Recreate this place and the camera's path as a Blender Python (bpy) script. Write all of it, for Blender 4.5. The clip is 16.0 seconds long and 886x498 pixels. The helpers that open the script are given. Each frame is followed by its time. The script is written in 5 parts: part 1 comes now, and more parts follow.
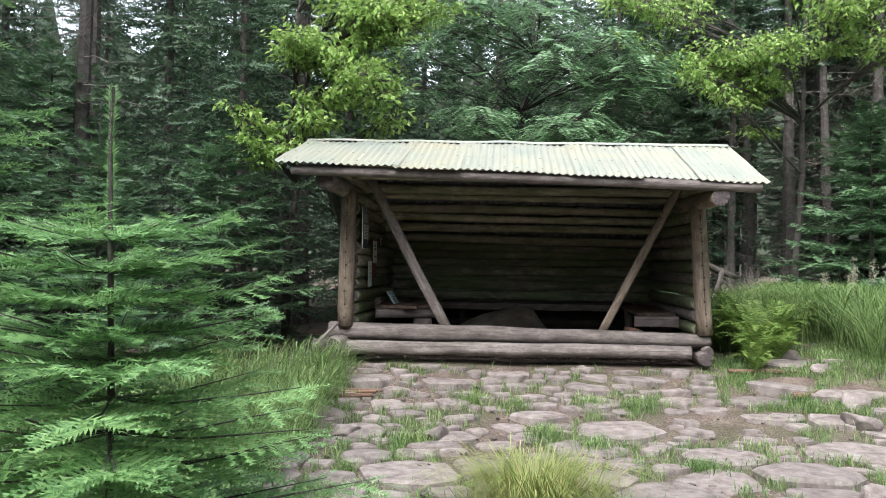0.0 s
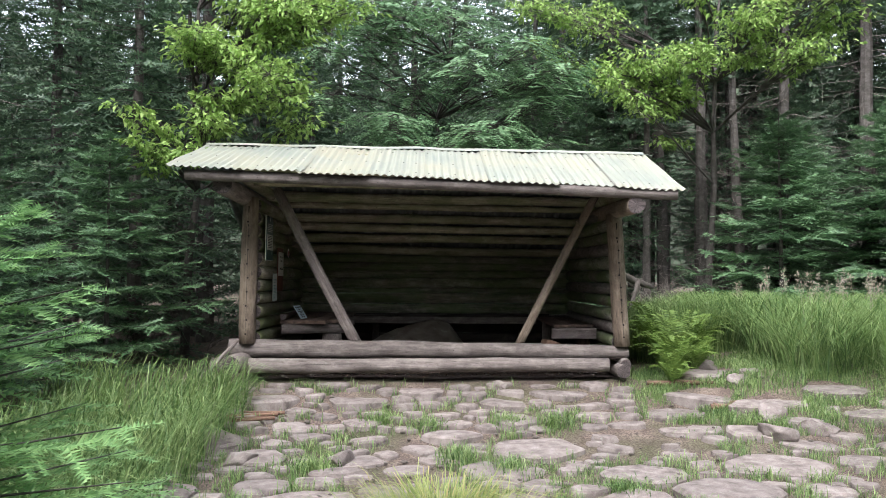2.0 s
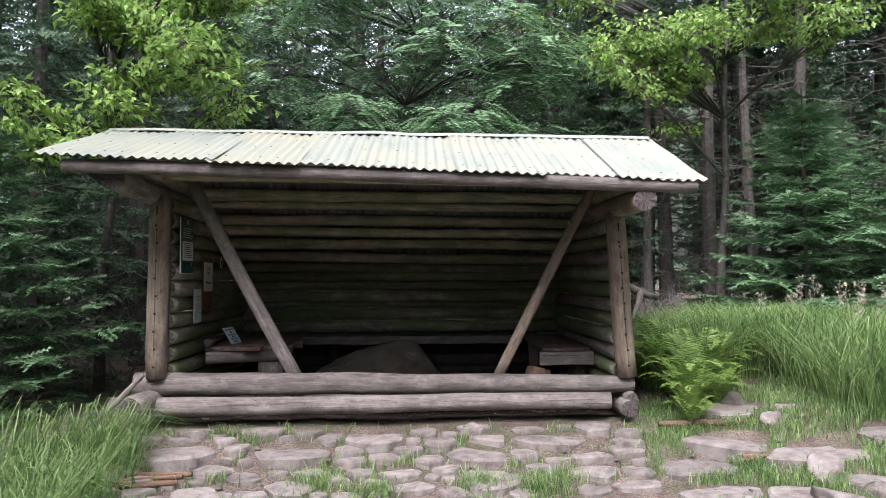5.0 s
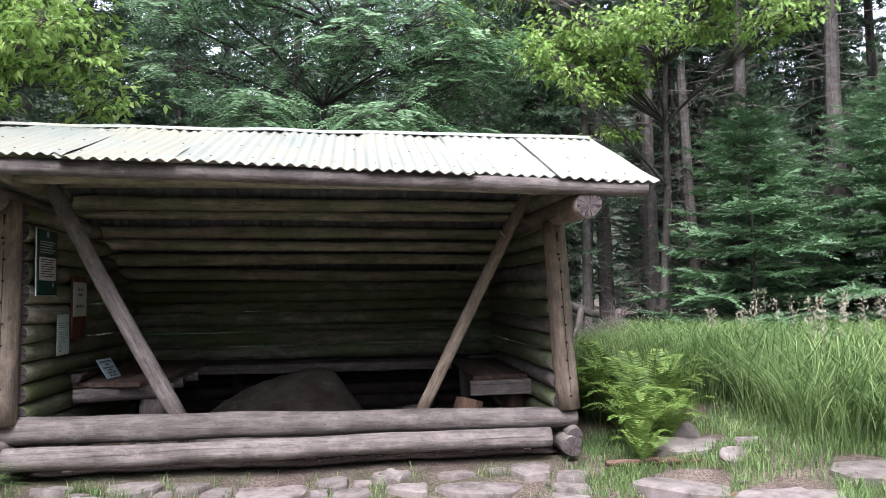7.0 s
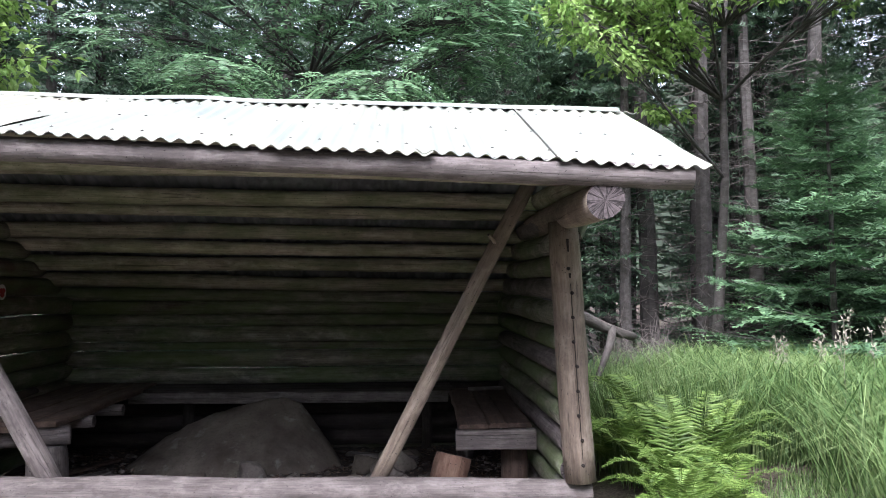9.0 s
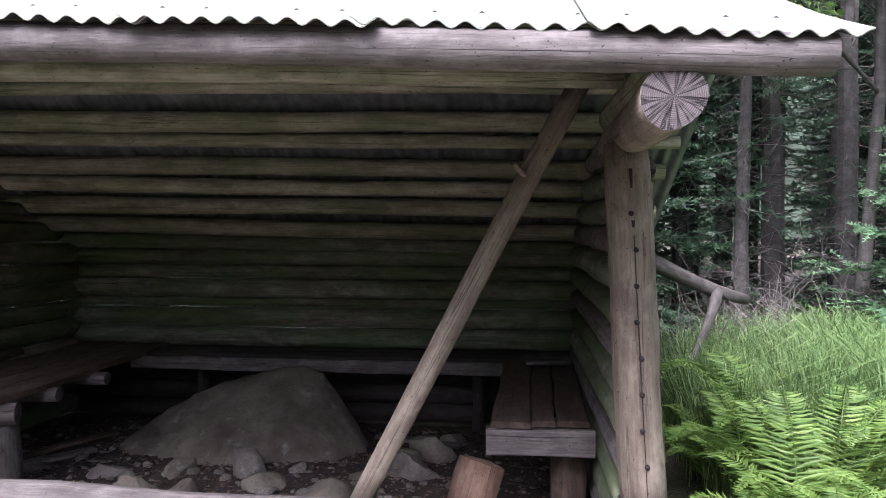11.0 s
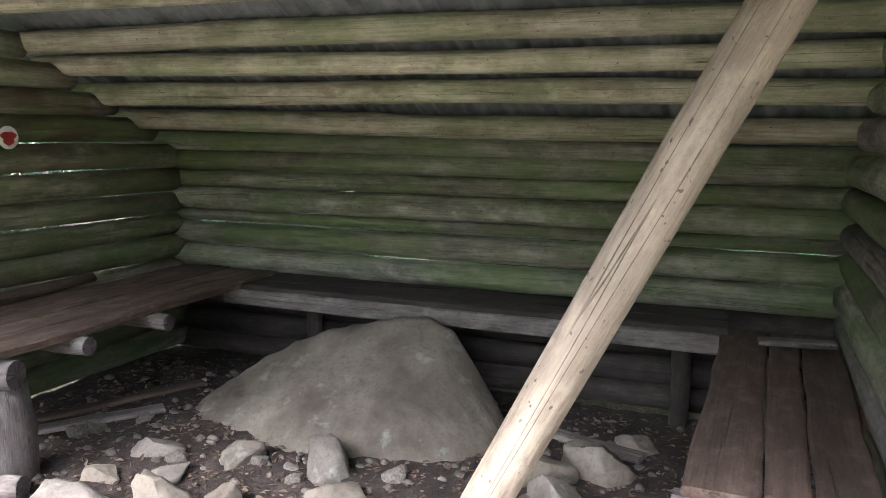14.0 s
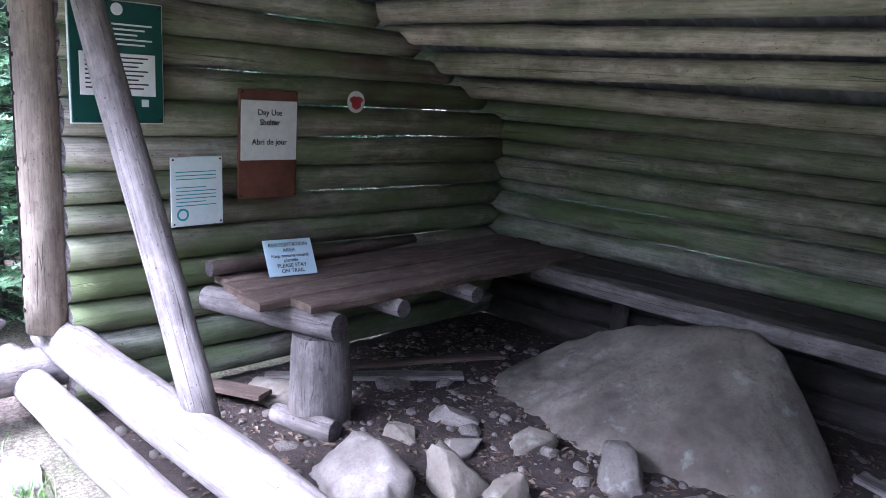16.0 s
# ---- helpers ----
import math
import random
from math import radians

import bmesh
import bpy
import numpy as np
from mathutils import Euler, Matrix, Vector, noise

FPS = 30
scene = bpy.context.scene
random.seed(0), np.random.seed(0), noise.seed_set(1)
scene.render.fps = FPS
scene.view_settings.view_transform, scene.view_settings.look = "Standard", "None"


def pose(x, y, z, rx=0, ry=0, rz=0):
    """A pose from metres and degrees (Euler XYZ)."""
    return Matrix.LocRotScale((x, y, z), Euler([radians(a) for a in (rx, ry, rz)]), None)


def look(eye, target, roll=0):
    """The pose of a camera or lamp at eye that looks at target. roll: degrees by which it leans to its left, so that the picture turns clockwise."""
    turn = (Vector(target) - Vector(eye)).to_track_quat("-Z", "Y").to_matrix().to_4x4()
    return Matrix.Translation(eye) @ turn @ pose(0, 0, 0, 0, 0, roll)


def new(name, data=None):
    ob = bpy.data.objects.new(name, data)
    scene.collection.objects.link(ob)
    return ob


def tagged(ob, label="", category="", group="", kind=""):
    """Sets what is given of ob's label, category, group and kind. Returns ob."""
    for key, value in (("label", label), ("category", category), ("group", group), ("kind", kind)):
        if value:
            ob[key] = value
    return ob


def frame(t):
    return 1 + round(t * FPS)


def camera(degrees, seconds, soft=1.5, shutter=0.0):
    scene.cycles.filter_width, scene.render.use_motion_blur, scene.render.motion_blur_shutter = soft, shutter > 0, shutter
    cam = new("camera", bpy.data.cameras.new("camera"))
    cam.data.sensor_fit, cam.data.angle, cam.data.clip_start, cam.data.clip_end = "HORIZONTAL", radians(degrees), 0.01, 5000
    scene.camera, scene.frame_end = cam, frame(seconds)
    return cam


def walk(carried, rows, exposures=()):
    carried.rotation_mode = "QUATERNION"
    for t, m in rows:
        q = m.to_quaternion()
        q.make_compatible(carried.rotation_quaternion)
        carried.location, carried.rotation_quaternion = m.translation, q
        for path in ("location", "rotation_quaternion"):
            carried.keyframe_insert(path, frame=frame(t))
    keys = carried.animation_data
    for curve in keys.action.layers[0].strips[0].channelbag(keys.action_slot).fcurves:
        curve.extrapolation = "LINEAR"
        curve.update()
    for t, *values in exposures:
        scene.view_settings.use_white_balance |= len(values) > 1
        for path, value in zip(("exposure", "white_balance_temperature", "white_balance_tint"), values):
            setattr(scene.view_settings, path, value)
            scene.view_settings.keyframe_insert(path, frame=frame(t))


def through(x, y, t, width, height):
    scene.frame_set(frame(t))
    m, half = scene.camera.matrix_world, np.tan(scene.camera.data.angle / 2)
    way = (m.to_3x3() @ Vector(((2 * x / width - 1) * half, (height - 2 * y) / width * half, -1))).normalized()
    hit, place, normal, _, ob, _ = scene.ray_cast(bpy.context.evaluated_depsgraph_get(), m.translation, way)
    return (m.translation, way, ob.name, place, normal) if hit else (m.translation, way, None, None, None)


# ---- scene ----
cam = camera(60.4, 16.0, 0.85)
PATH = [
    (0, (0.534, 0.026, 1.259), (0.402, 2.021, 1.297), 0.7),
    (0.5, (0.574, 0.029, 1.236), (0.585, 2.029, 1.293), -0.0),
    (1, (0.625, 0.079, 1.201), (0.705, 2.077, 1.227), -0.3),
    (1.5, (0.682, 0.174, 1.219), (0.754, 2.173, 1.252), -0.2),
    (2, (0.643, 0.443, 1.235), (0.714, 2.44, 1.311), 0.2),
    (2.5, (0.671, 0.72, 1.257), (0.76, 2.716, 1.34), 0.1),
    (3, (0.792, 0.982, 1.353), (0.903, 2.977, 1.432), 0.1),
    (3.5, (0.772, 1.143, 1.37), (0.894, 3.137, 1.445), -0.0),
    (3.7, (0.735, 1.231, 1.377), (0.855, 3.226, 1.452), -0.0),
    (5.8, (1.069, 2.457, 1.339), (1.158, 4.453, 1.422), -0.5),
    (6, (1.031, 2.532, 1.347), (1.177, 4.525, 1.431), -0.8),
    (6.5, (1.065, 2.688, 1.34), (1.267, 4.673, 1.466), -1.1),
    (7, (1.18, 2.914, 1.373), (1.44, 4.893, 1.494), -1.0),
    (7.5, (1.268, 3.241, 1.333), (1.554, 5.216, 1.461), -0.7),
    (8, (1.409, 3.631, 1.436), (1.679, 5.609, 1.554), -0.7),
    (10.3, (2.264, 5.213, 1.585), (2.179, 7.211, 1.606), 0.4),
    (10.5, (2.286, 5.339, 1.578), (2.183, 7.337, 1.572), 0.3),
    (11, (2.334, 5.613, 1.599), (2.153, 7.604, 1.549), 0.2),
    (11.5, (2.464, 5.943, 1.617), (2.165, 7.918, 1.515), 0.3),
    (12, (2.491, 6.207, 1.632), (2.049, 8.152, 1.49), 0.1),
    (12.5, (2.432, 6.573, 1.632), (1.969, 8.513, 1.484), -0.2),
    (13, (2.509, 6.896, 1.596), (1.953, 8.811, 1.436), -0.3),
    (13.5, (2.504, 7.119, 1.578), (1.861, 8.996, 1.327), -0.6),
    (14, (2.346, 7.288, 1.572), (1.614, 9.125, 1.268), 0.3),
    (14.5, (2.232, 7.433, 1.595), (1.271, 9.146, 1.219), 3.0),
    (15, (2.212, 7.488, 1.607), (1.061, 9.075, 1.214), 3.3),
    (15.5, (2.197, 7.469, 1.617), (0.954, 8.982, 1.212), 3.7),
    (16, (2.173, 7.434, 1.626), (0.805, 8.834, 1.214), 3.2),
]
EXPOSURE = [(0, 0.5, 6300, 10), (3.5, 0.5, 6250, 14), (7.0, 0.7, 6050, 18), (11.0, 1.15, 5750, 21), (11.5, 1.35, 5750, 22), (12.0, 2.1, 5700, 20), (12.5, 3.0, 5650, 15), (13.0, 3.45, 5650, 12), (14.0, 3.4, 6050, 12), (15.0, 3.25, 5450, 18), (16.0, 2.95, 5050, 23)]
walk(cam, [(t, look(eye, target, roll)) for t, eye, target, roll in PATH], EXPOSURE)

# ---- light: an overcast sky over a clearing ----
world = bpy.data.worlds.new("overcast_sky")
scene.world = world
world.use_nodes = True
wn = world.node_tree.nodes
wn.clear()
sky = wn.new("ShaderNodeTexSky")
sky.sky_type = "NISHITA"
sky.sun_disc = False
sky.sun_elevation, sky.sun_rotation = radians(58), radians(200)
sky.dust_density, sky.air_density = 4.0, 1.0
grey = wn.new("ShaderNodeHueSaturation")
grey.inputs["Saturation"].default_value = 0.35
back = wn.new("ShaderNodeBackground")
back.inputs["Strength"].default_value = 0.38
wout = wn.new("ShaderNodeOutputWorld")
world.node_tree.links.new(sky.outputs[0], grey.inputs["Color"])
world.node_tree.links.new(grey.outputs[0], back.inputs["Color"])
world.node_tree.links.new(back.outputs[0], wout.inputs[0])
sun = new("sun", bpy.data.lights.new("sun", "SUN"))
sun.data.energy, sun.data.angle, sun.data.color = 2.2, radians(30), (1.0, 0.97, 0.92)
sun.matrix_world = look((-3, -8, 16), (0.5, 6, 0))


# ---- small tools ----
class Soup:
    """Points and triangles that grow, then become one mesh."""

    def __init__(self):
        self.v, self.f, self.m, self.n = [], [], [], 0

    def add(self, v, f, m=0):
        v, f = np.asarray(v, float).reshape(-1, 3), np.asarray(f, int).reshape(-1, 3)
        self.v.append(v)
        self.f.append(f + self.n)
        self.m.append(np.full(len(f), m))
        self.n += len(v)

    def mesh(self, name, mats, smooth=False):
        v, f, m = np.concatenate(self.v), np.concatenate(self.f), np.concatenate(self.m)
        me = bpy.data.meshes.new(name)
        me.vertices.add(len(v))
        me.vertices.foreach_set("co", v.ravel())
        me.loops.add(len(f) * 3)
        me.loops.foreach_set("vertex_index", f.ravel())
        me.polygons.add(len(f))
        me.polygons.foreach_set("loop_start", np.arange(0, len(f) * 3, 3))
        me.polygons.foreach_set("loop_total", np.full(len(f), 3))
        for x in mats:
            me.materials.append(x)
        me.polygons.foreach_set("material_index", m)
        me.polygons.foreach_set("use_smooth", np.full(len(f), smooth))
        me.update()
        me.validate()
        return me


def part(name, data, parent=None, m=None, label=""):
    """One mesh as a part of a thing (data: a mesh)."""
    ob = new(name, data)
    if m is not None:
        ob.matrix_basis = m
    if parent is not None:
        ob.parent = parent
    if label:
        ob["label"] = label
    return ob


def thing(name, label, category, m=None, group="", kind=""):
    ob = new(name)
    ob.empty_display_size = 0.1
    if m is not None:
        ob.matrix_basis = m
    return tagged(ob, label, category, group, kind)


def along(p, q):
    """A pose at p whose x axis points to q."""
    p, q = Vector(p), Vector(q)
    return Matrix.Translation(p) @ (q - p).to_track_quat("X", "Z").to_matrix().to_4x4()


def bm_mesh(name, bm, mats, smooth=False):
    me = bpy.data.meshes.new(name)
    bm.to_mesh(me)
    bm.free()
    for x in mats:
        me.materials.append(x)
    if smooth:
        me.polygons.foreach_set("use_smooth", np.full(len(me.polygons), True))
    return me


def smooth_step(x, a, b):
    t = min(1.0, max(0.0, (x - a) / (b - a)))
    return t * t * (3 - 2 * t)


PROFILE_Y = [-60, 0, 4, 5, 6.5, 7.5, 8.1, 8.6, 12, 20, 60]
PROFILE_Z = [-0.6, -0.22, -0.26, -0.25, -0.18, -0.02, 0.13, 0.17, 0.20, 0.35, 0.8]


def ground_z(x, y):
    z = float(np.interp(y, PROFILE_Y, PROFILE_Z))
    z += 0.2 * smooth_step(x, 2.9, 4.6) * smooth_step(y, 5, 8)
    z += 0.05 * noise.noise(Vector((x * 0.5, y * 0.5, 3.1))) * (1 - smooth_step(abs(x - 0.9), 0, 4) * 0.2)
    return z + 0.02 * noise.noise(Vector((x * 2.1, y * 2.1, 1.7)))


# ---- materials ----
def shader(name, rough=0.8):
    m = bpy.data.materials.new(name)
    m.use_nodes = True
    nt = m.node_tree
    bsdf = nt.nodes["Principled BSDF"]
    bsdf.inputs["Roughness"].default_value = rough
    return m, nt, bsdf


def node(nt, kind, **values):
    n = nt.nodes.new(kind)
    for k, v in values.items():
        n.inputs[k.replace("_", " ")].default_value = v
    return n


def ramp(nt, fac, stops):
    r = nt.nodes.new("ShaderNodeValToRGB")
    e = r.color_ramp.elements
    while len(e) < len(stops):
        e.new(0.5)
    for i, (p, c) in enumerate(stops):
        e[i].position, e[i].color = p, (*c, 1)
    nt.links.new(fac, r.inputs[0])
    return r.outputs[0]


def mix(nt, fac, a, b, kind="MIX"):
    n = nt.nodes.new("ShaderNodeMix")
    n.data_type, n.blend_type = "RGBA", kind
    for socket, v in ((n.inputs[0], fac), (n.inputs[6], a), (n.inputs[7], b)):
        if isinstance(v, (int, float)):
            socket.default_value = v
        elif isinstance(v, tuple):
            socket.default_value = (*v, 1)
        else:
            nt.links.new(v, socket)
    return n.outputs[2]


def coords(nt, scale, own=True, jitter=True):
    """Object coordinates, shifted by the object's random number, scaled."""
    tc = nt.nodes.new("ShaderNodeTexCoord")
    mp = nt.nodes.new("ShaderNodeMapping")
    mp.inputs["Scale"].default_value = scale
    nt.links.new(tc.outputs["Object"], mp.inputs[0])
    if jitter:
        oi = nt.nodes.new("ShaderNodeObjectInfo")
        mu = nt.nodes.new("ShaderNodeMath")
        mu.operation, mu.inputs[1].default_value = "MULTIPLY", 71.0
        nt.links.new(oi.outputs["Random"], mu.inputs[0])
        nt.links.new(mu.outputs[0], mp.inputs["Location"])
    return mp.outputs[0]


def noise_fac(nt, vec, scale, detail=5.0, rough=0.6):
    n = node(nt, "ShaderNodeTexNoise", Scale=scale, Detail=detail, Roughness=rough)
    nt.links.new(vec, n.inputs["Vector"])
    return n.outputs["Fac"]


def bump(nt, bsdf, height, strength, dist=0.01, under=None):
    b = node(nt, "ShaderNodeBump", Strength=strength, Distance=dist)
    nt.links.new(height, b.inputs["Height"])
    if under is not None:
        nt.links.new(under, b.inputs["Normal"])
    nt.links.new(b.outputs[0], bsdf.inputs["Normal"])
    return b.outputs[0]


def random_tone(nt, colour, low, high):
    oi = nt.nodes.new("ShaderNodeObjectInfo")
    mr = node(nt, "ShaderNodeMapRange", To_Min=low, To_Max=high)
    nt.links.new(oi.outputs["Random"], mr.inputs["Value"])
    h = nt.nodes.new("ShaderNodeHueSaturation")
    nt.links.new(mr.outputs[0], h.inputs["Value"])
    nt.links.new(colour, h.inputs["Color"])
    return h.outputs[0]


def wood_material(name, dark, mid, light, algae=0.0, brown=0.0, rough=0.85):
    """Weathered barkless wood; its grain runs along the object's x axis."""
    m, nt, bsdf = shader(name, rough)
    grain = noise_fac(nt, coords(nt, (2.2, 15, 15)), 1.0, 9, 0.7)
    fine = noise_fac(nt, coords(nt, (4, 120, 120)), 1.0, 4)
    crack = noise_fac(nt, coords(nt, (0.16, 13, 13)), 1.0, 2.5, 0.55)
    stain = noise_fac(nt, coords(nt, (2.2, 5, 5)), 1.0, 4)
    col = ramp(nt, grain, [(0.25, dark), (0.5, mid), (0.75, light)])
    col = mix(nt, ramp(nt, stain, [(0.45, (0, 0, 0)), (0.7, (0.6, 0.6, 0.6))]), col, dark)
    dots = noise_fac(nt, coords(nt, (85, 110, 110)), 1.0, 0.5)
    col = mix(nt, ramp(nt, dots, [(0.735, (0, 0, 0)), (0.765, (0.85, 0.85, 0.85))]), col, (0.02, 0.017, 0.015))
    col = mix(nt, ramp(nt, fine, [(0.38, (0.38, 0.38, 0.38)), (0.58, (0, 0, 0))]), col, dark)
    blotch = noise_fac(nt, coords(nt, (7, 11, 11)), 1.0, 6, 0.7)
    col = mix(nt, ramp(nt, blotch, [(0.5, (0, 0, 0)), (0.68, (0.55, 0.55, 0.55))]), col, light)
    col = mix(nt, ramp(nt, blotch, [(0.3, (0.6, 0.6, 0.6)), (0.44, (0, 0, 0))]), col, dark)
    lines = ramp(nt, crack, [(0.4982, (0, 0, 0)), (0.5, (0.6, 0.6, 0.6)), (0.5018, (0, 0, 0))])
    col = mix(nt, lines, col, (0.03, 0.025, 0.02))
    col = random_tone(nt, col, 0.75, 1.2)
    if brown:
        patch = noise_fac(nt, coords(nt, (0.8, 2, 2)), 1.0, 3)
        col = mix(nt, ramp(nt, patch, [(0.45, (0, 0, 0)), (0.6, (brown, brown, brown))]), col, (0.075, 0.042, 0.026))
    if algae:
        g = noise_fac(nt, coords(nt, (1.6, 4, 4)), 1.0, 5)
        col = mix(nt, ramp(nt, g, [(0.38, (0, 0, 0)), (0.58, (algae, algae, algae))]), col, (0.115, 0.17, 0.055))
    nt.links.new(col, bsdf.inputs["Base Color"])
    inv = nt.nodes.new("ShaderNodeMath")
    inv.operation = "SUBTRACT"
    nt.links.new(grain, inv.inputs[0])
    nt.links.new(lines, inv.inputs[1])
    rough_ = bump(nt, bsdf, inv.outputs[0], 0.8, 0.012)
    bump(nt, bsdf, blotch, 0.5, 0.012, rough_)
    return m


def end_grain_material():
    """A grey sawn end: faint rings and dark drying cracks that run out from the heart."""
    m, nt, bsdf = shader("sawn_log_end", 0.9)
    vec = coords(nt, (1, 1, 1), jitter=False)
    w = nt.nodes.new("ShaderNodeTexWave")
    w.wave_type, w.rings_direction = "RINGS", "X"
    w.inputs["Scale"].default_value, w.inputs["Distortion"].default_value = 60.0, 3.0
    nt.links.new(vec, w.inputs["Vector"])
    n = noise_fac(nt, vec, 40, 6)
    split = nt.nodes.new("ShaderNodeSeparateXYZ")
    nt.links.new(vec, split.inputs[0])
    turn = nt.nodes.new("ShaderNodeMath")
    turn.operation = "ARCTAN2"
    nt.links.new(split.outputs[1], turn.inputs[0])
    nt.links.new(split.outputs[2], turn.inputs[1])
    far = nt.nodes.new("ShaderNodeVectorMath")
    far.operation = "LENGTH"
    flat = nt.nodes.new("ShaderNodeCombineXYZ")
    nt.links.new(split.outputs[1], flat.inputs[1])
    nt.links.new(split.outputs[2], flat.inputs[2])
    nt.links.new(flat.outputs[0], far.inputs[0])
    spoke = nt.nodes.new("ShaderNodeCombineXYZ")
    nt.links.new(turn.outputs[0], spoke.inputs[0])
    nt.links.new(far.outputs["Value"], spoke.inputs[1])
    crack = noise_fac(nt, spoke.outputs[0], 1.7, 4.0, 0.65)
    lines = ramp(nt, crack, [(0.475, (0, 0, 0)), (0.5, (0.95, 0.95, 0.95)), (0.525, (0, 0, 0))])
    col = ramp(nt, w.outputs["Fac"], [(0.2, (0.085, 0.068, 0.068)), (0.8, (0.15, 0.124, 0.124))])
    col = mix(nt, ramp(nt, n, [(0.4, (0.7, 0.7, 0.7)), (0.55, (0, 0, 0))]), col, (0.08, 0.065, 0.066))
    col = mix(nt, lines, col, (0.014, 0.011, 0.011))
    nt.links.new(col, bsdf.inputs["Base Color"])
    inv = nt.nodes.new("ShaderNodeMath")
    inv.operation = "SUBTRACT"
    nt.links.new(n, inv.inputs[0])
    nt.links.new(lines, inv.inputs[1])
    bump(nt, bsdf, inv.outputs[0], 0.8, 0.01)
    return m


def stone_material(name, dark, mid, light, lichen=0.3, scale=6.0):
    m, nt, bsdf = shader(name, 0.9)
    vec = coords(nt, (1, 1, 1))
    big, small = noise_fac(nt, vec, scale, 6), noise_fac(nt, vec, scale * 14, 6, 0.7)
    col = ramp(nt, big, [(0.3, dark), (0.5, mid), (0.72, light)])
    col = mix(nt, ramp(nt, small, [(0.36, (0.45, 0.45, 0.45)), (0.5, (0, 0, 0))]), col, dark)
    spot = noise_fac(nt, coords(nt, (1.3, 1.3, 1.3)), scale * 1.6, 4)
    col = mix(nt, ramp(nt, spot, [(0.6, (0, 0, 0)), (0.7, (lichen, lichen, lichen))]), col, (0.42, 0.44, 0.40))
    col = random_tone(nt, col, 0.8, 1.15)
    nt.links.new(col, bsdf.inputs["Base Color"])
    b = bump(nt, bsdf, big, 0.5, 0.03)
    bump(nt, bsdf, small, 0.5, 0.006, b)
    return m


def leaf_material(name, dark, mid, light, through=0.35, rough=0.5):
    """A leaf or needle, each one with a tone of its own, that lets light through."""
    m, nt, bsdf = shader(name, rough)
    geo = nt.nodes.new("ShaderNodeNewGeometry")
    vec = coords(nt, (1, 1, 1))
    tone = noise_fac(nt, vec, 1.7, 3)
    add = nt.nodes.new("ShaderNodeMath")
    add.operation = "MULTIPLY_ADD"
    add.inputs[1].default_value = 0.45
    nt.links.new(geo.outputs["Random Per Island"], add.inputs[0])
    half = nt.nodes.new("ShaderNodeMath")
    half.operation, half.inputs[1].default_value = "MULTIPLY", 0.6
    nt.links.new(tone, half.inputs[0])
    nt.links.new(half.outputs[0], add.inputs[2])
    col = ramp(nt, add.outputs[0], [(0.2, dark), (0.5, mid), (0.8, light)])
    nt.links.new(col, bsdf.inputs["Base Color"])
    tr = nt.nodes.new("ShaderNodeBsdfTranslucent")
    nt.links.new(col, tr.inputs["Color"])
    ms = nt.nodes.new("ShaderNodeMixShader")
    ms.inputs[0].default_value = through
    out = nt.nodes["Material Output"]
    nt.links.new(bsdf.outputs[0], ms.inputs[1])
    nt.links.new(tr.outputs[0], ms.inputs[2])
    nt.links.new(ms.outputs[0], out.inputs[0])
    return m


def plain_material(name, colour, rough=0.6, mottle=0.15, metal=0.0, scale=30):
    m, nt, bsdf = shader(name, rough)
    bsdf.inputs["Metallic"].default_value = metal
    n = noise_fac(nt, coords(nt, (1, 1, 1)), scale, 5)
    d = tuple(c * (1 - mottle) for c in colour)
    l = tuple(min(1, c * (1 + mottle)) for c in colour)
    nt.links.new(ramp(nt, n, [(0.35, d), (0.65, l)]), bsdf.inputs["Base Color"])
    bump(nt, bsdf, n, 0.15, 0.003)
    return m


def ground_material(name, dark, mid, light, moss):
    m, nt, bsdf = shader(name, 0.95)
    vec = coords(nt, (1, 1, 1), jitter=False)
    a, b, c = noise_fac(nt, vec, 1.1, 5), noise_fac(nt, vec, 60, 6, 0.7), noise_fac(nt, vec, 5, 5)
    col = ramp(nt, c, [(0.3, dark), (0.55, mid), (0.75, light)])
    col = mix(nt, ramp(nt, a, [(0.45, (0, 0, 0)), (0.62, (moss, moss, moss))]), col, (0.07, 0.10, 0.03))
    col = mix(nt, ramp(nt, b, [(0.42, (0.75, 0.75, 0.75)), (0.56, (0, 0, 0))]), col, (0.03, 0.02, 0.015))
    nt.links.new(col, bsdf.inputs["Base Color"])
    bump(nt, bsdf, b, 0.8, 0.02)
    return m


def roof_material(name):
    m, nt, bsdf = shader(name, 0.55)
    vec = coords(nt, (1, 1, 1))
    a, b = noise_fac(nt, vec, 1.5, 5), noise_fac(nt, vec, 45, 5)
    streak = noise_fac(nt, coords(nt, (9, 0.7, 9)), 1.0, 5)
    col = ramp(nt, a, [(0.3, (0.235, 0.268, 0.242)), (0.5, (0.30, 0.315, 0.27)), (0.7, (0.335, 0.326, 0.25))])
    col = mix(nt, ramp(nt, streak, [(0.45, (0, 0, 0)), (0.7, (0.4, 0.4, 0.4))]), col, (0.36, 0.38, 0.31))
    col = mix(nt, ramp(nt, b, [(0.62, (0, 0, 0)), (0.72, (0.5, 0.5, 0.5))]), col, (0.25, 0.22, 0.16))
    bsdf.inputs["Metallic"].default_value = 0.15
    nt.links.new(col, bsdf.inputs["Base Color"])
    bump(nt, bsdf, a, 0.2, 0.01)
    return m


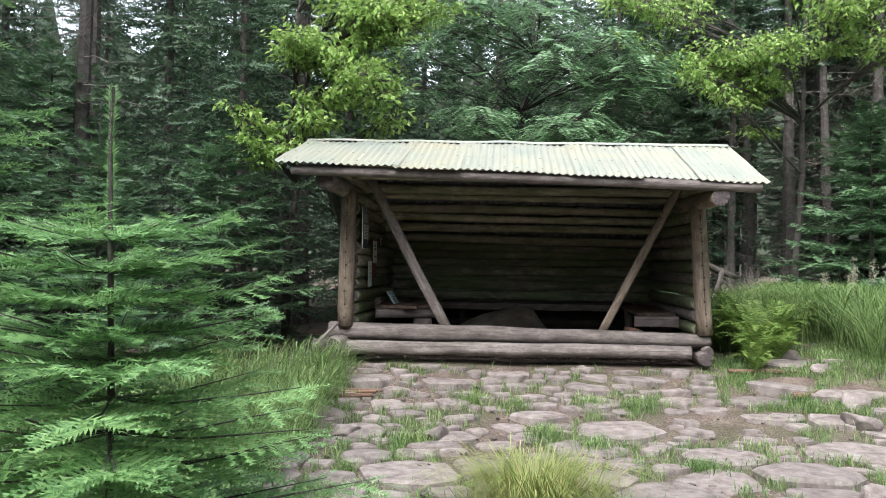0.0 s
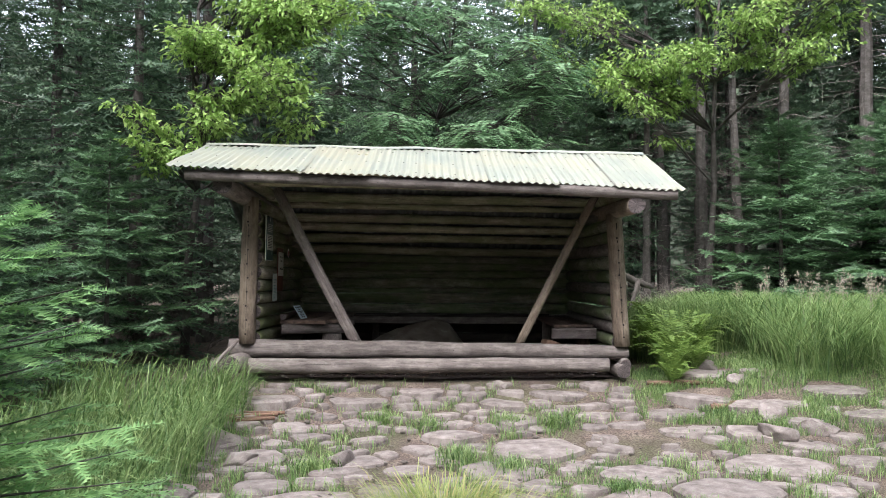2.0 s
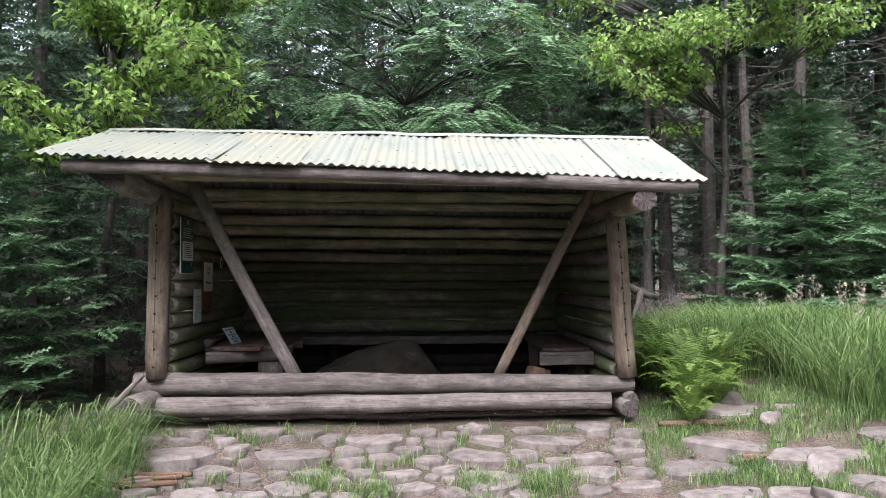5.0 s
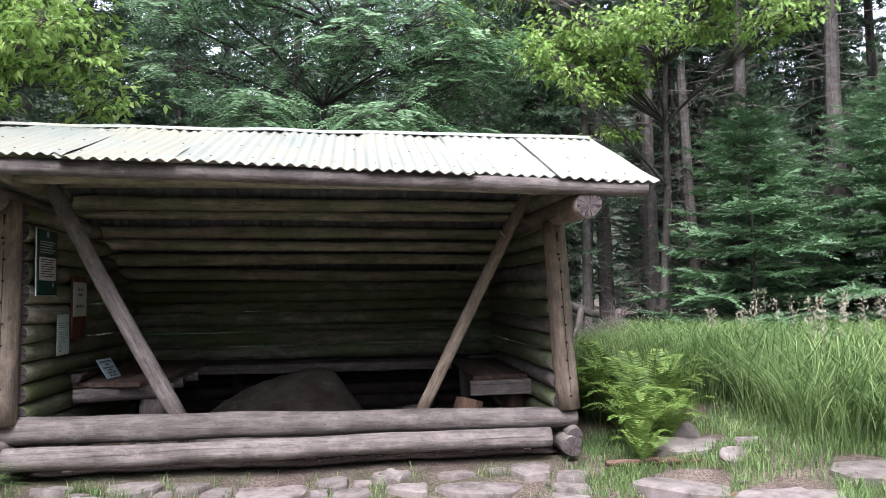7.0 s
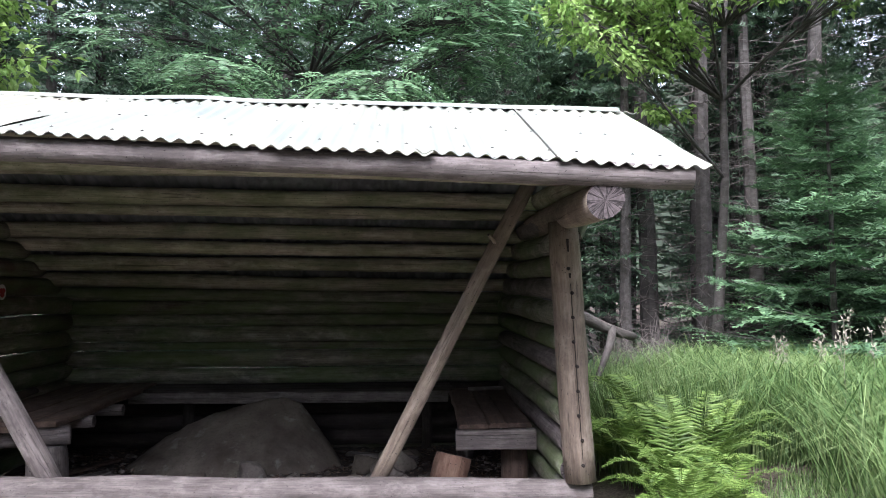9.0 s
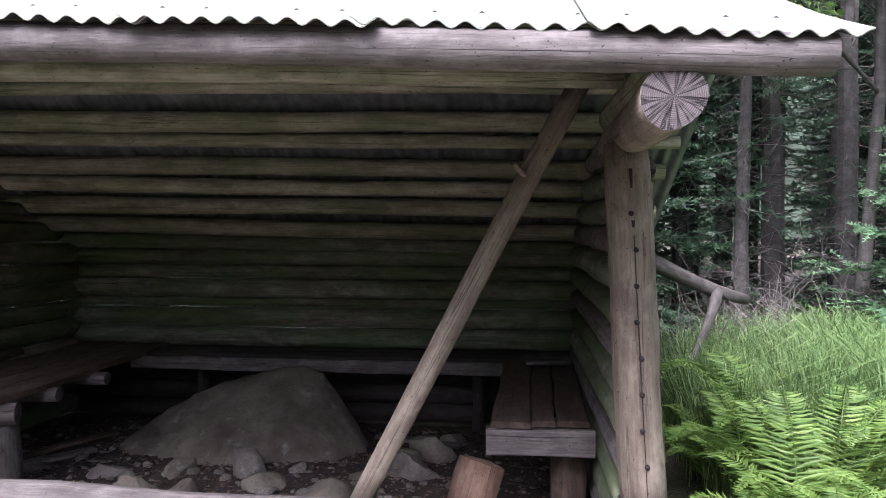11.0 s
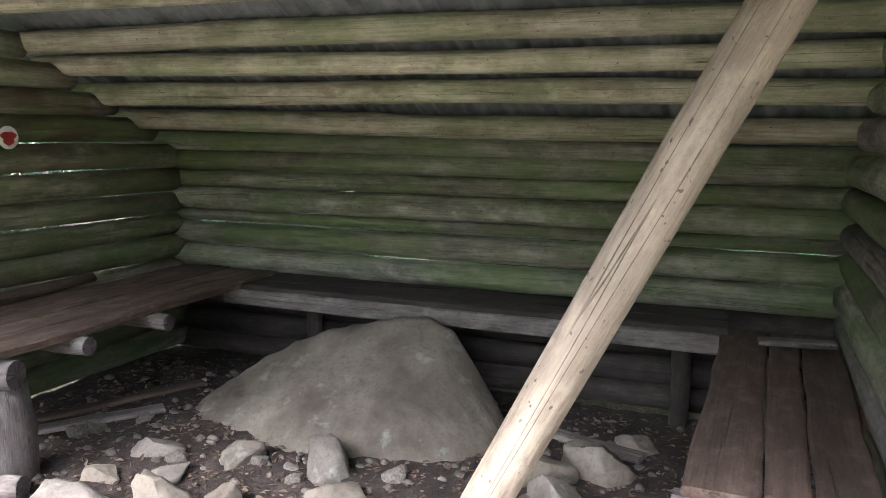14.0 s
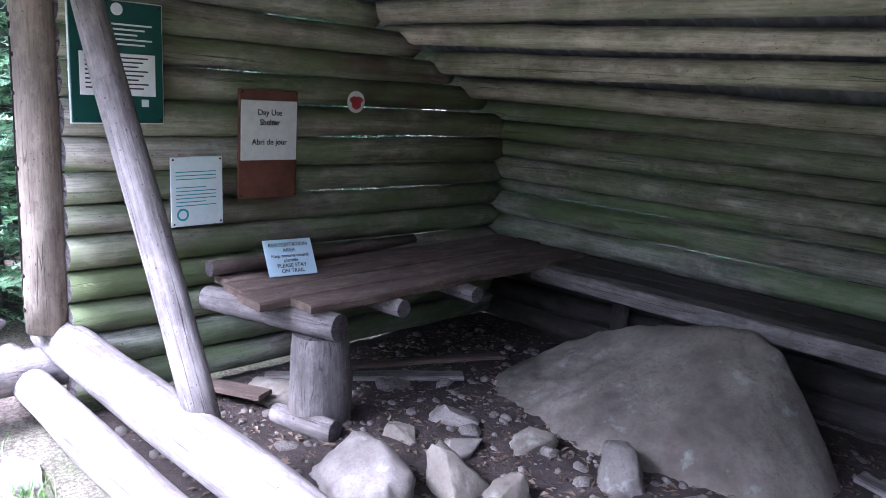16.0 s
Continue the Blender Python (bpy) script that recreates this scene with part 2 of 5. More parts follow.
WOOD_OUT = wood_material("weathered_grey_wood", (0.065, 0.053, 0.05), (0.205, 0.174, 0.163), (0.355, 0.312, 0.294))
WOOD_POST = wood_material("weathered_tan_wood", (0.08, 0.058, 0.044), (0.215, 0.168, 0.128), (0.34, 0.28, 0.222))
WOOD_WALL = wood_material("algae_stained_log", (0.07, 0.06, 0.045), (0.33, 0.295, 0.235), (0.58, 0.53, 0.44), algae=0.6, brown=0.85)
WOOD_BACK = wood_material("green_stained_log", (0.05, 0.047, 0.038), (0.29, 0.275, 0.225), (0.52, 0.495, 0.415), algae=0.68, brown=0.35)
WOOD_POLE = wood_material("peeled_roof_pole", (0.12, 0.098, 0.07), (0.46, 0.40, 0.305), (0.70, 0.63, 0.50), algae=0.45)
WOOD_SEAT = wood_material("worn_dark_plank", (0.036, 0.023, 0.018), (0.10, 0.064, 0.048), (0.20, 0.14, 0.108))
# near-black seat planks; also the painted shade of the logs below the bench
WOOD_BLACK = wood_material("black_plank_and_shaded_log", (0.016, 0.012, 0.011), (0.04, 0.03, 0.026), (0.085, 0.066, 0.058))
WOOD_RED = wood_material("red_brown_split_log", (0.08, 0.042, 0.03), (0.19, 0.11, 0.076), (0.30, 0.20, 0.15))
END_GRAIN = end_grain_material()
STONE = stone_material("pinkish_fieldstone", (0.10, 0.082, 0.077), (0.215, 0.183, 0.172), (0.315, 0.28, 0.268), 0.25, 9.0)
BOULDER = stone_material("brown_boulder_stone", (0.075, 0.06, 0.048), (0.145, 0.122, 0.098), (0.22, 0.19, 0.158), 0.3, 3.5)
DARKSTONE = stone_material("dusty_grey_rock", (0.08, 0.067, 0.058), (0.155, 0.133, 0.117), (0.24, 0.21, 0.19), 0.3)
SOIL = ground_material("forest_soil", (0.10, 0.075, 0.062), (0.21, 0.16, 0.135), (0.31, 0.25, 0.21), 0.6)
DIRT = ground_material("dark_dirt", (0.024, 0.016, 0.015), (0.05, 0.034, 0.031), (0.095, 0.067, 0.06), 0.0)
TIN = roof_material("weathered_roofing_tin")
TIN_UNDER = plain_material("dull_galvanised_underside", (0.20, 0.205, 0.215), 0.5, 0.3, 0.4, 8)
IRON = plain_material("rusty_iron", (0.035, 0.028, 0.025), 0.7, 0.4, 0.6, 90)
DEAD_WOOD = wood_material("dead_grey_wood", (0.05, 0.042, 0.038), (0.12, 0.105, 0.095), (0.21, 0.19, 0.175))
BARK = wood_material("conifer_bark", (0.035, 0.03, 0.027), (0.085, 0.075, 0.068), (0.16, 0.15, 0.14))
TWIG = plain_material("dead_twig", (0.14, 0.122, 0.112), 0.9, 0.4)
NEEDLE = leaf_material("fir_needle", (0.04, 0.088, 0.048), (0.105, 0.20, 0.10), (0.20, 0.34, 0.165), 0.25)
NEEDLE_NEW = leaf_material("young_spruce_needle", (0.08, 0.18, 0.07), (0.195, 0.375, 0.14), (0.35, 0.55, 0.23), 0.35)
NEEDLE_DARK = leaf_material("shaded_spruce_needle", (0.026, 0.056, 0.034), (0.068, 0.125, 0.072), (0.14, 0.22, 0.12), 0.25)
LEAF = leaf_material("yellow_green_leaf", (0.13, 0.24, 0.05), (0.27, 0.43, 0.11), (0.42, 0.57, 0.19), 0.4)
ASH_LEAF = leaf_material("mountain_ash_leaf", (0.065, 0.145, 0.07), (0.165, 0.30, 0.15), (0.28, 0.44, 0.24), 0.35)
FERN = leaf_material("fern_frond", (0.07, 0.135, 0.025), (0.175, 0.285, 0.06), (0.30, 0.42, 0.115), 0.3)
GRASS = leaf_material("meadow_grass", (0.05, 0.11, 0.035), (0.155, 0.26, 0.085), (0.36, 0.46, 0.20), 0.35)
SEDGE = leaf_material("yellowing_sedge", (0.10, 0.16, 0.035), (0.22, 0.29, 0.08), (0.40, 0.44, 0.17), 0.35)

# ---- logs ----
def log_mesh(name, length, r0, r1, mat, seed, bow=0.01, sides=14, rough=0.05, knots=4, end=None):
    """A tapered, bowed, knotty log along x, with sawn ends."""
    rng = random.Random(seed)
    rings = max(6, int(length / 0.16))
    off = Vector((seed * 3.7, seed * 1.3, 0))
    b1, b2 = rng.uniform(-bow, bow), rng.uniform(-bow, bow)
    spots = [(rng.uniform(0.05, 0.95) * length, rng.uniform(0, 2 * math.pi), rng.uniform(0.05, 0.14)) for _ in range(knots)]
    v, f, fm = [], [], []
    for i in range(rings + 1):
        s = i / rings
        x = s * length
        r = r0 + (r1 - r0) * s
        cy = b1 * math.sin(math.pi * s) + 0.4 * b2 * math.sin(2 * math.pi * s)
        cz = b2 * math.sin(math.pi * s) + 0.4 * b1 * math.sin(2 * math.pi * s)
        for k in range(sides):
            a = 2 * math.pi * k / sides
            rr = r * (1 + rough * 1.6 * noise.noise(off + Vector((x * 1.7, math.cos(a) * 0.9, math.sin(a) * 0.9))))
            for sx, sa, sh in spots:
                d = (x - sx) ** 2 / 0.004 + (1 - math.cos(a - sa)) / 0.12
                rr += r * sh * math.exp(-d)
            if i in (0, rings):
                rr *= 0.95
            v.append((x, cy + rr * math.cos(a), cz + rr * math.sin(a)))
    for i in range(rings):
        for k in range(sides):
            a, b = i * sides + k, i * sides + (k + 1) % sides
            f += [(a, b, b + sides), (a, b + sides, a + sides)]
            fm += [0, 0]
    for i, flip in ((0, True), (rings, False)):
        c = len(v)
        ring = v[i * sides:(i + 1) * sides]
        v.append(tuple(np.mean(ring, axis=0) + np.array([(-1 if flip else 1) * 0.004, 0, 0])))
        for k in range(sides):
            a, b = i * sides + k, i * sides + (k + 1) % sides
            f.append((c, b, a) if flip else (c, a, b))
            fm.append(1)
    so = Soup()
    so.add(v, f)
    me = so.mesh(name, [mat, end or END_GRAIN], True)
    me.polygons.foreach_set("material_index", fm)
    sm = np.array(fm) == 0
    me.polygons.foreach_set("use_smooth", sm)
    return me


def add_log(name, p, q, r0, r1, mat, seed, parent, label="", **kw):
    d = (Vector(q) - Vector(p)).length
    return part(name, log_mesh(name, d, r0, r1, mat, seed, **kw), parent, along(p, q), label)


def board_mesh(name, length, width, thick, mat, seed, wear=0.006):
    """A worn plank along x, y across, its top at z = 0, with rounded and chewed edges."""
    rng = random.Random(seed)
    n = max(4, int(length / 0.12))
    off = Vector((seed * 2.9, 7.7, 0))
    v, f = [], []
    for i in range(n + 1):
        x = length * i / n
        j = wear * noise.noise(off + Vector((x * 5, 0, 0)))
        k = wear * noise.noise(off + Vector((x * 5, 9, 0)))
        zz = 0.5 * wear * noise.noise(off + Vector((x * 2, 3, 5)))
        c = min(0.008, thick * 0.3)
        w = width / 2
        e = rng.uniform(-1, 1) * wear * 1.5 if i in (0, n) else 0
        x += e
        v += [(x, -w + j, zz - c), (x, -w + c + j, zz), (x, w - c + k, zz), (x, w + k, zz - c), (x, w + k, zz - thick), (x, -w + j, zz - thick)]
    for i in range(n):
        for k in range(6):
            a, b = i * 6 + k, i * 6 + (k + 1) % 6
            f += [(a, a + 6, b + 6), (a, b + 6, b)]
    for k in range(1, 5):
        f += [(0, k, k + 1), (n * 6, n * 6 + k + 1, n * 6 + k)]
    so = Soup()
    so.add(v, f)
    return so.mesh(name, [mat])


def add_board(name, p, q, width, thick, mat, seed, parent, label="", wear=0.006):
    d = (Vector(q) - Vector(p)).length
    return part(name, board_mesh(name, d, width, thick, mat, seed, wear), parent, along(p, q), label)


# ---- ground ----
def ground_mesh():
    def axis(lo, hi, fine_lo, fine_hi, step):
        a = list(np.arange(fine_lo, fine_hi + 0.001, step))
        d, x = step, fine_lo
        left = []
        while x > lo:
            d *= 1.35
            x -= d
            left.append(max(x, lo))
        d, x = step, fine_hi
        while x < hi:
            d *= 1.35
            x += d
            a.append(min(x, hi))
        return left[::-1] + a
    xs, ys = axis(-400, 400, -3.5, 6.5, 0.09), axis(-400, 400, 2.5, 12, 0.09)
    v = [(x, y, ground_z(x, y)) for y in ys for x in xs]
    n = len(xs)
    f = []
    for j in range(len(ys) - 1):
        for i in range(n - 1):
            a = j * n + i
            f += [(a, a + 1, a + n + 1), (a, a + n + 1, a + n)]
    so = Soup()
    so.add(v, f)
    return so.mesh("ground", [SOIL], True)


ground = tagged(new("ground", ground_mesh()), "trodden brown soil with moss and litter in a forest clearing", "ground", kind="structure")

# ---- the shelter: left, right and back log walls ----
RIDGE_Y, EAVE_Y = 8.90, 7.55


def roof_top(x, y):
    """Height of the roof's sheets."""
    s = (x + 1.6) / 4.8
    eave, ridge = 2.27 - 0.19 * s, 2.70 - 0.06 * s
    if y < RIDGE_Y:
        return eave + (ridge - eave) * (y - EAVE_Y) / (RIDGE_Y - EAVE_Y)
    return ridge - 0.50 * (y - RIDGE_Y)


def wall_end(z):
    """How far back a side log at height z reaches under the roof."""
    return min(11.2, RIDGE_Y + (2.56 - z) / 0.48)


wall_left = thing("wall_left", "log side wall of the shelter, stained green and brown", "wall", kind="structure")
wall_right = thing("wall_right", "log side wall of the shelter, grey and weathered", "wall", kind="structure")
wall_back = thing("wall_back", "low log back wall of the shelter, stained green, with shade painted on its lowest logs", "wall", kind="structure")
z, i = 0.22, 0
rng = random.Random(11)
while z < 2.02:
    r = rng.uniform(0.066, 0.078)
    z += r
    e = wall_end(z)
    mat = WOOD_WALL if i > 1 else WOOD_BACK
    add_log("log", (-1.05, 8.52, z + 0.012), (-0.98 if e > 11 else -1.02, e, z - 0.005), r, r * 0.95, mat, 100 + i, wall_left, bow=0.008, rough=0.08, knots=5)
    add_log("log", (2.80, 8.53 if i else 8.3, z - 0.02), (2.81, e, z - 0.01), r, r * 0.95, WOOD_BACK if i % 3 else WOOD_OUT, 130 + i, wall_right, bow=0.014, rough=0.08, knots=5)
    z += r * 0.965 + rng.uniform(-0.003, 0.004)
    i += 1
edges = (0.20, 0.33, 0.47, 0.605, 0.735, 0.87, 1.022, 1.10, 1.235, 1.335, 1.46)
for i, (lo, hi) in enumerate(zip(edges[:-1], edges[1:])):
    r = (hi - lo) / 2 + (0.0025 if i not in (5, 6) else -0.005)
    # the four logs below bench height are coloured near black as the bench's shade
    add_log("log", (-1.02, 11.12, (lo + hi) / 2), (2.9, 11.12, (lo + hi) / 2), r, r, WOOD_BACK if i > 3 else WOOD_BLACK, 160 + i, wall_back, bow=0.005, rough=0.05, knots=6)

# ---- the shelter: posts, braces, sills, plates, beam ----
frame_work = thing("timber_frame", "weathered log posts, braces, sills and beam of the open front", "timber frame", kind="structure")


def slotted_post(p, q, seed):
    ob = add_log("post", p, q, 0.088, 0.082, WOOD_POST, seed, frame_work, bow=0.006, sides=18, rough=0.05, knots=5)
    p, q = Vector(p), Vector(q)
    up = (q - p).normalized()
    home = along(p, q).inverted()
    length = (q - p).length
    face = Vector((0, -0.089, 0))
    side = Vector((1, 0, 0))
    so = Soup()
    for k in range(9):
        c = p + up * (0.1 + k * (length - 0.36) / 8) + face + side * 0.006 * math.sin(k * 2.1)
        ring = [side * math.cos(t) * 0.010 + up * math.sin(t) * 0.010 for t in np.linspace(0, 2 * math.pi, 9)[:-1]]
        v = [c + r for r in ring] + [c + r + Vector((0, 0.03, 0)) for r in ring] + [c + Vector((0, -0.004, 0))]
        so = Soup()
        so.add(v, [(j, (j + 1) % 8, 16) for j in range(8)] + [(j, j + 8, (j + 1) % 8) for j in range(8)] + [((j + 1) % 8, j + 8, (j + 1) % 8 + 8) for j in range(8)])
        part("bolt", so.mesh("bolt", [IRON]), ob, home, "rusty bolt head")
    so = Soup()
    for x0, x1, w in ((0.12, length - 0.34, 0.0014), (length - 0.17, length - 0.10, 0.0065), (length - 0.31, length - 0.285, 0.0065)):
        a, b = p + up * x0 + face * 1.005, p + up * x1 + face * 1.005
        deep = Vector((0, 0.03, 0))
        v = [a - side * w * 0.6, b - side * w, b + side * w, a + side * w * 0.5]
        so.add(v + [u + deep for u in v], [(0, 1, 2), (0, 2, 3), (0, 4, 1), (1, 4, 5), (3, 2, 7), (2, 6, 7), (0, 3, 4), (3, 7, 4), (1, 5, 2), (2, 5, 6)])
    part("slot", so.mesh("slot", [IRON]), ob, home, "dark slot cut down the post")
    return ob


slotted_post((2.83, 8.46, 0.52), (2.745, 8.46, 1.92), 201)
slotted_post((-1.11, 8.46, 0.55), (-1.085, 8.46, 2.07), 202)
add_log("brace", (1.727, 8.56, 0.50), (2.583, 8.54, 2.15), 0.046, 0.043, WOOD_POST, 203, frame_work, bow=0.008, knots=5)
add_log("brace", (0.043, 8.56, 0.50), (-0.828, 8.50, 2.17), 0.059, 0.055, WOOD_OUT, 204, frame_work, bow=0.012, knots=5)
add_log("sill_log", (-1.30, 8.53, 0.487), (2.89, 8.49, 0.45), 0.102, 0.072, WOOD_OUT, 205, frame_work, bow=0.02, rough=0.12, knots=7, sides=18)
add_log("sill_log", (-1.45, 8.39, 0.335), (2.66, 8.37, 0.335), 0.076, 0.07, WOOD_OUT, 206, frame_work, bow=0.016, rough=0.10, knots=7, sides=18)
add_log("plate_log", (2.735, 7.57, 1.935), (2.84, 9.85, 2.0), 0.086, 0.08, WOOD_POST, 207, frame_work, bow=0.01, rough=0.08, sides=20)
add_log("plate_log", (2.80, 7.85, 2.09), (2.83, 9.5, 2.15), 0.075, 0.07, WOOD_POLE, 217, frame_work, bow=0.01)
add_log("plate_log", (-1.20, 7.72, 2.115), (-1.05, 9.85, 2.0), 0.095, 0.085, WOOD_OUT, 208, frame_work, bow=0.01, rough=0.08, sides=20)
add_log("plate_log", (-1.10, 7.95, 2.27), (-1.05, 9.4, 2.20), 0.07, 0.065, WOOD_POLE, 218, frame_work, bow=0.01)
add_log("corner_log", (-1.17, 8.02, 0.37), (-1.12, 8.9, 0.40), 0.095, 0.08, WOOD_OUT, 209, frame_work, rough=0.12)
add_log("corner_log", (2.84, 8.36, 0.33), (2.88, 8.95, 0.37), 0.062, 0.06, WOOD_OUT, 210, frame_work, rough=0.12)
add_log("eave_beam", (-1.52, 7.63, 2.195), (3.12, 7.58, 2.034), 0.052, 0.054, WOOD_OUT, 211, frame_work, bow=0.014, rough=0.05, knots=6, sides=18)
add_log("lintel_pole", (-1.05, 8.36, 2.23), (2.72, 8.36, 2.15), 0.05, 0.05, WOOD_POLE, 212, frame_work, bow=0.01)
add_log("prop_pole", (-1.55, 8.10, 0.17), (-1.16, 8.30, 0.60), 0.024, 0.02, WOOD_OUT, 213, frame_work)

add_log("branch_stub", (2.39, 8.52, 1.80), (2.335, 8.44, 1.845), 0.011, 0.008, WOOD_POST, 214, frame_work, knots=0)

# ---- roof: poles and corrugated sheets ----
roof = thing("roof", "pale corrugated metal roof on peeled poles", "roof", kind="structure")
for k, (y, r) in enumerate(((7.98, 0.045), (8.62, 0.045), (8.96, 0.06), (9.2, 0.06), (9.43, 0.048), (9.68, 0.062), (9.87, 0.045), (10.12, 0.06), (10.31, 0.055), (10.57, 0.06), (10.82, 0.062), (11.08, 0.06))):
    drop = 0.03 + r
    END = 3.02 if y < 9.3 else 3.24 - 0.03 * (k % 3)
    add_log("roof_pole", (-1.16, y, roof_top(-1.16, y) - drop), (END, y + 0.01, roof_top(END, y) - drop), r, r * 0.85, WOOD_POLE if y < 10.9 else WOOD_BACK, 230 + k, roof, bow=0.018, rough=0.09, knots=9, sides=12)


def sheet_mesh(width, length, seed):
    """A corrugated sheet: x across the waves, y down the slope, with a thickness."""
    rng = random.Random(seed)
    pitch, amp = 0.0747, 0.0095
    n, rows = int(width / pitch * 8), 8
    v, f = [], []
    off = Vector((seed * 5.1, 0, 0))
    for j in range(rows + 1):
        for i in range(n + 1):
            x, y = width * i / n, length * j / rows
            w = amp * math.cos(2 * math.pi * x / pitch) + 0.014 * noise.noise(off + Vector((x * 2, y * 1.5, 0)))
            e = 0.014 * noise.noise(off + Vector((x * 5, 4, 0))) if j in (0, rows) else 0
            v.append((x, y + e, w))
    m = n + 1
    for j in range(rows):
        for i in range(n):
            a = j * m + i
            f += [(a, a + 1, a + m + 1), (a, a + m + 1, a + m)]
    so = Soup()
    so.add(v, f)
    lo = np.array(v) - np.array([0, 0, 0.003])
    so.add(lo, np.array(f)[:, ::-1], 1)
    k = len(v)
    for j, i in [(0, i) for i in range(n)] + [(rows, i) for i in range(n)]:
        a = j * m + i
        so.add([v[a], v[a + 1], lo[a + 1], lo[a]], [(0, 1, 2), (0, 2, 3)] if j else [(0, 2, 1), (0, 3, 2)])
    return so.mesh("roof_sheet", [TIN, TIN_UNDER], True)


def place_sheet(x0, y0, y1, seed, tip=0.0):
    w = 9 * 0.0747
    a, b, c = Vector((x0, y0, roof_top(x0, y0))), Vector((x0 + w, y0, roof_top(x0 + w, y0))), Vector((x0, y1, roof_top(x0, y1)))
    ex = (b - a).normalized()
    ez = ex.cross(c - a).normalized()
    ey = ez.cross(ex)
    m = Matrix.Translation(a + ez * (0.004 + tip)) @ Matrix((ex, ey, ez)).transposed().to_4x4()
    return part("roof_sheet", sheet_mesh(w, (c - a).length, seed), roof, m)


for k in range(8):
    x0 = -1.67 + k * 8 * 0.0747
    place_sheet(x0, EAVE_Y - 0.03 + 0.02 * math.sin(k * 2.3), RIDGE_Y, 300 + k, 0.0025 * (k % 2))
    place_sheet(x0 + 0.02 * k, RIDGE_Y + 0.02, 11.5, 320 + k, 0.0025 * (k % 2))


def ridge_cap_mesh():
    v, f = [], []
    n = 60
    for i in range(n + 1):
        x = -1.67 + 4.86 * i / n
        w = 0.008 * noise.noise(Vector((x * 2.2, 0, 4))) + 0.003 * math.cos(2 * math.pi * x / 0.0747)
        for dy, up in ((-0.06, 0.012), (-0.02, 0.026), (0.03, 0.026), (0.14, 0.014), (0.14, 0.010), (0.0, 0.02), (-0.06, 0.008)):
            e = 0.012 * noise.noise(Vector((x * 3, dy * 9, 1))) if abs(dy) > 0.05 else 0
            v.append((x, RIDGE_Y + dy + e, roof_top(x, RIDGE_Y + dy + e) + up + w))
    for i in range(n):
        for k in range(7):
            a, b = i * 7 + k, i * 7 + (k + 1) % 7
            f += [(a, a + 7, b + 7), (a, b + 7, b)]
    so = Soup()
    so.add(v, f)
    return so.mesh("ridge_cap", [TIN])


part("ridge_cap", ridge_cap_mesh(), roof, label="pale bent metal ridge cap")

# nail heads on the sheets
so = Soup()
for k in range(38):
    x = -1.5925 + k * 0.124
    for y in (7.62, 8.05, 8.55):
        if (k * 7 + int(y * 10)) % 3:
            c = Vector((x, y, roof_top(x, y) + 0.022))
            so.add([c + Vector((0.009 * math.cos(t), 0.009 * math.sin(t), 0.003 * math.sin(t))) for t in np.linspace(0, 5.2, 6)] + [c + Vector((0, 0, 0.005))], [(j, (j + 1) % 6, 6) for j in range(6)])
part("nail_head", so.mesh("nail_head", [IRON]), roof, label="rows of dark roofing nail heads")["kind"] = "stuff"

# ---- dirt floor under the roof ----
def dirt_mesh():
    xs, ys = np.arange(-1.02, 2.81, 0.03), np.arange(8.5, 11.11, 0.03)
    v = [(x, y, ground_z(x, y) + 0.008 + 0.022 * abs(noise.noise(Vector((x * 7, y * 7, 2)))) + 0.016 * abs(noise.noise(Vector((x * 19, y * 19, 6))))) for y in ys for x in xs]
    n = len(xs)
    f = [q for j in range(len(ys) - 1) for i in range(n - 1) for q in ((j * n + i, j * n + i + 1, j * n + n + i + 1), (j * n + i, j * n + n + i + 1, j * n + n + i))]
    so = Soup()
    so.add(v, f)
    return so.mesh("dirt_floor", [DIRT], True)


tagged(new("dirt_floor", dirt_mesh()), "dark brown dirt floor of the shelter with litter", "floor", kind="structure")

# ---- benches ----
bench_left = thing("bench", "worn dark plank bench along the shelter's sign wall on a stump", "bench", group="benches in the shelter")
for k, (x, w, y0) in enumerate(((-0.80, 0.15, 9.10), (-0.635, 0.17, 9.05), (-0.455, 0.18, 9.0), (-0.285, 0.15, 9.16))):
    add_board("plank", (x, y0, 0.752 + 0.004 * (k % 2)), (x + 0.03, 11.02, 0.762), w, 0.035, WOOD_SEAT, 400 + k, bench_left, wear=0.012)
add_log("end_log", (-0.86, 9.05, 0.655), (-0.17, 9.26, 0.655), 0.055, 0.062, WOOD_OUT, 410, bench_left, bow=0.004)
add_log("crossbar", (-0.92, 9.62, 0.675), (-0.16, 9.60, 0.68), 0.042, 0.04, WOOD_OUT, 411, bench_left)
add_log("crossbar", (-0.92, 10.05, 0.68), (-0.12, 10.03, 0.685), 0.04, 0.04, WOOD_OUT, 412, bench_left)
add_log("stump_leg", (-0.33, 9.28, 0.2), (-0.32, 9.27, 0.6), 0.14, 0.115, WOOD_OUT, 413, bench_left, rough=0.14, sides=18)
add_log("foot_log", (-0.45, 9.14, 0.23), (-0.13, 9.22, 0.23), 0.042, 0.048, WOOD_OUT, 414, bench_left, rough=0.12)

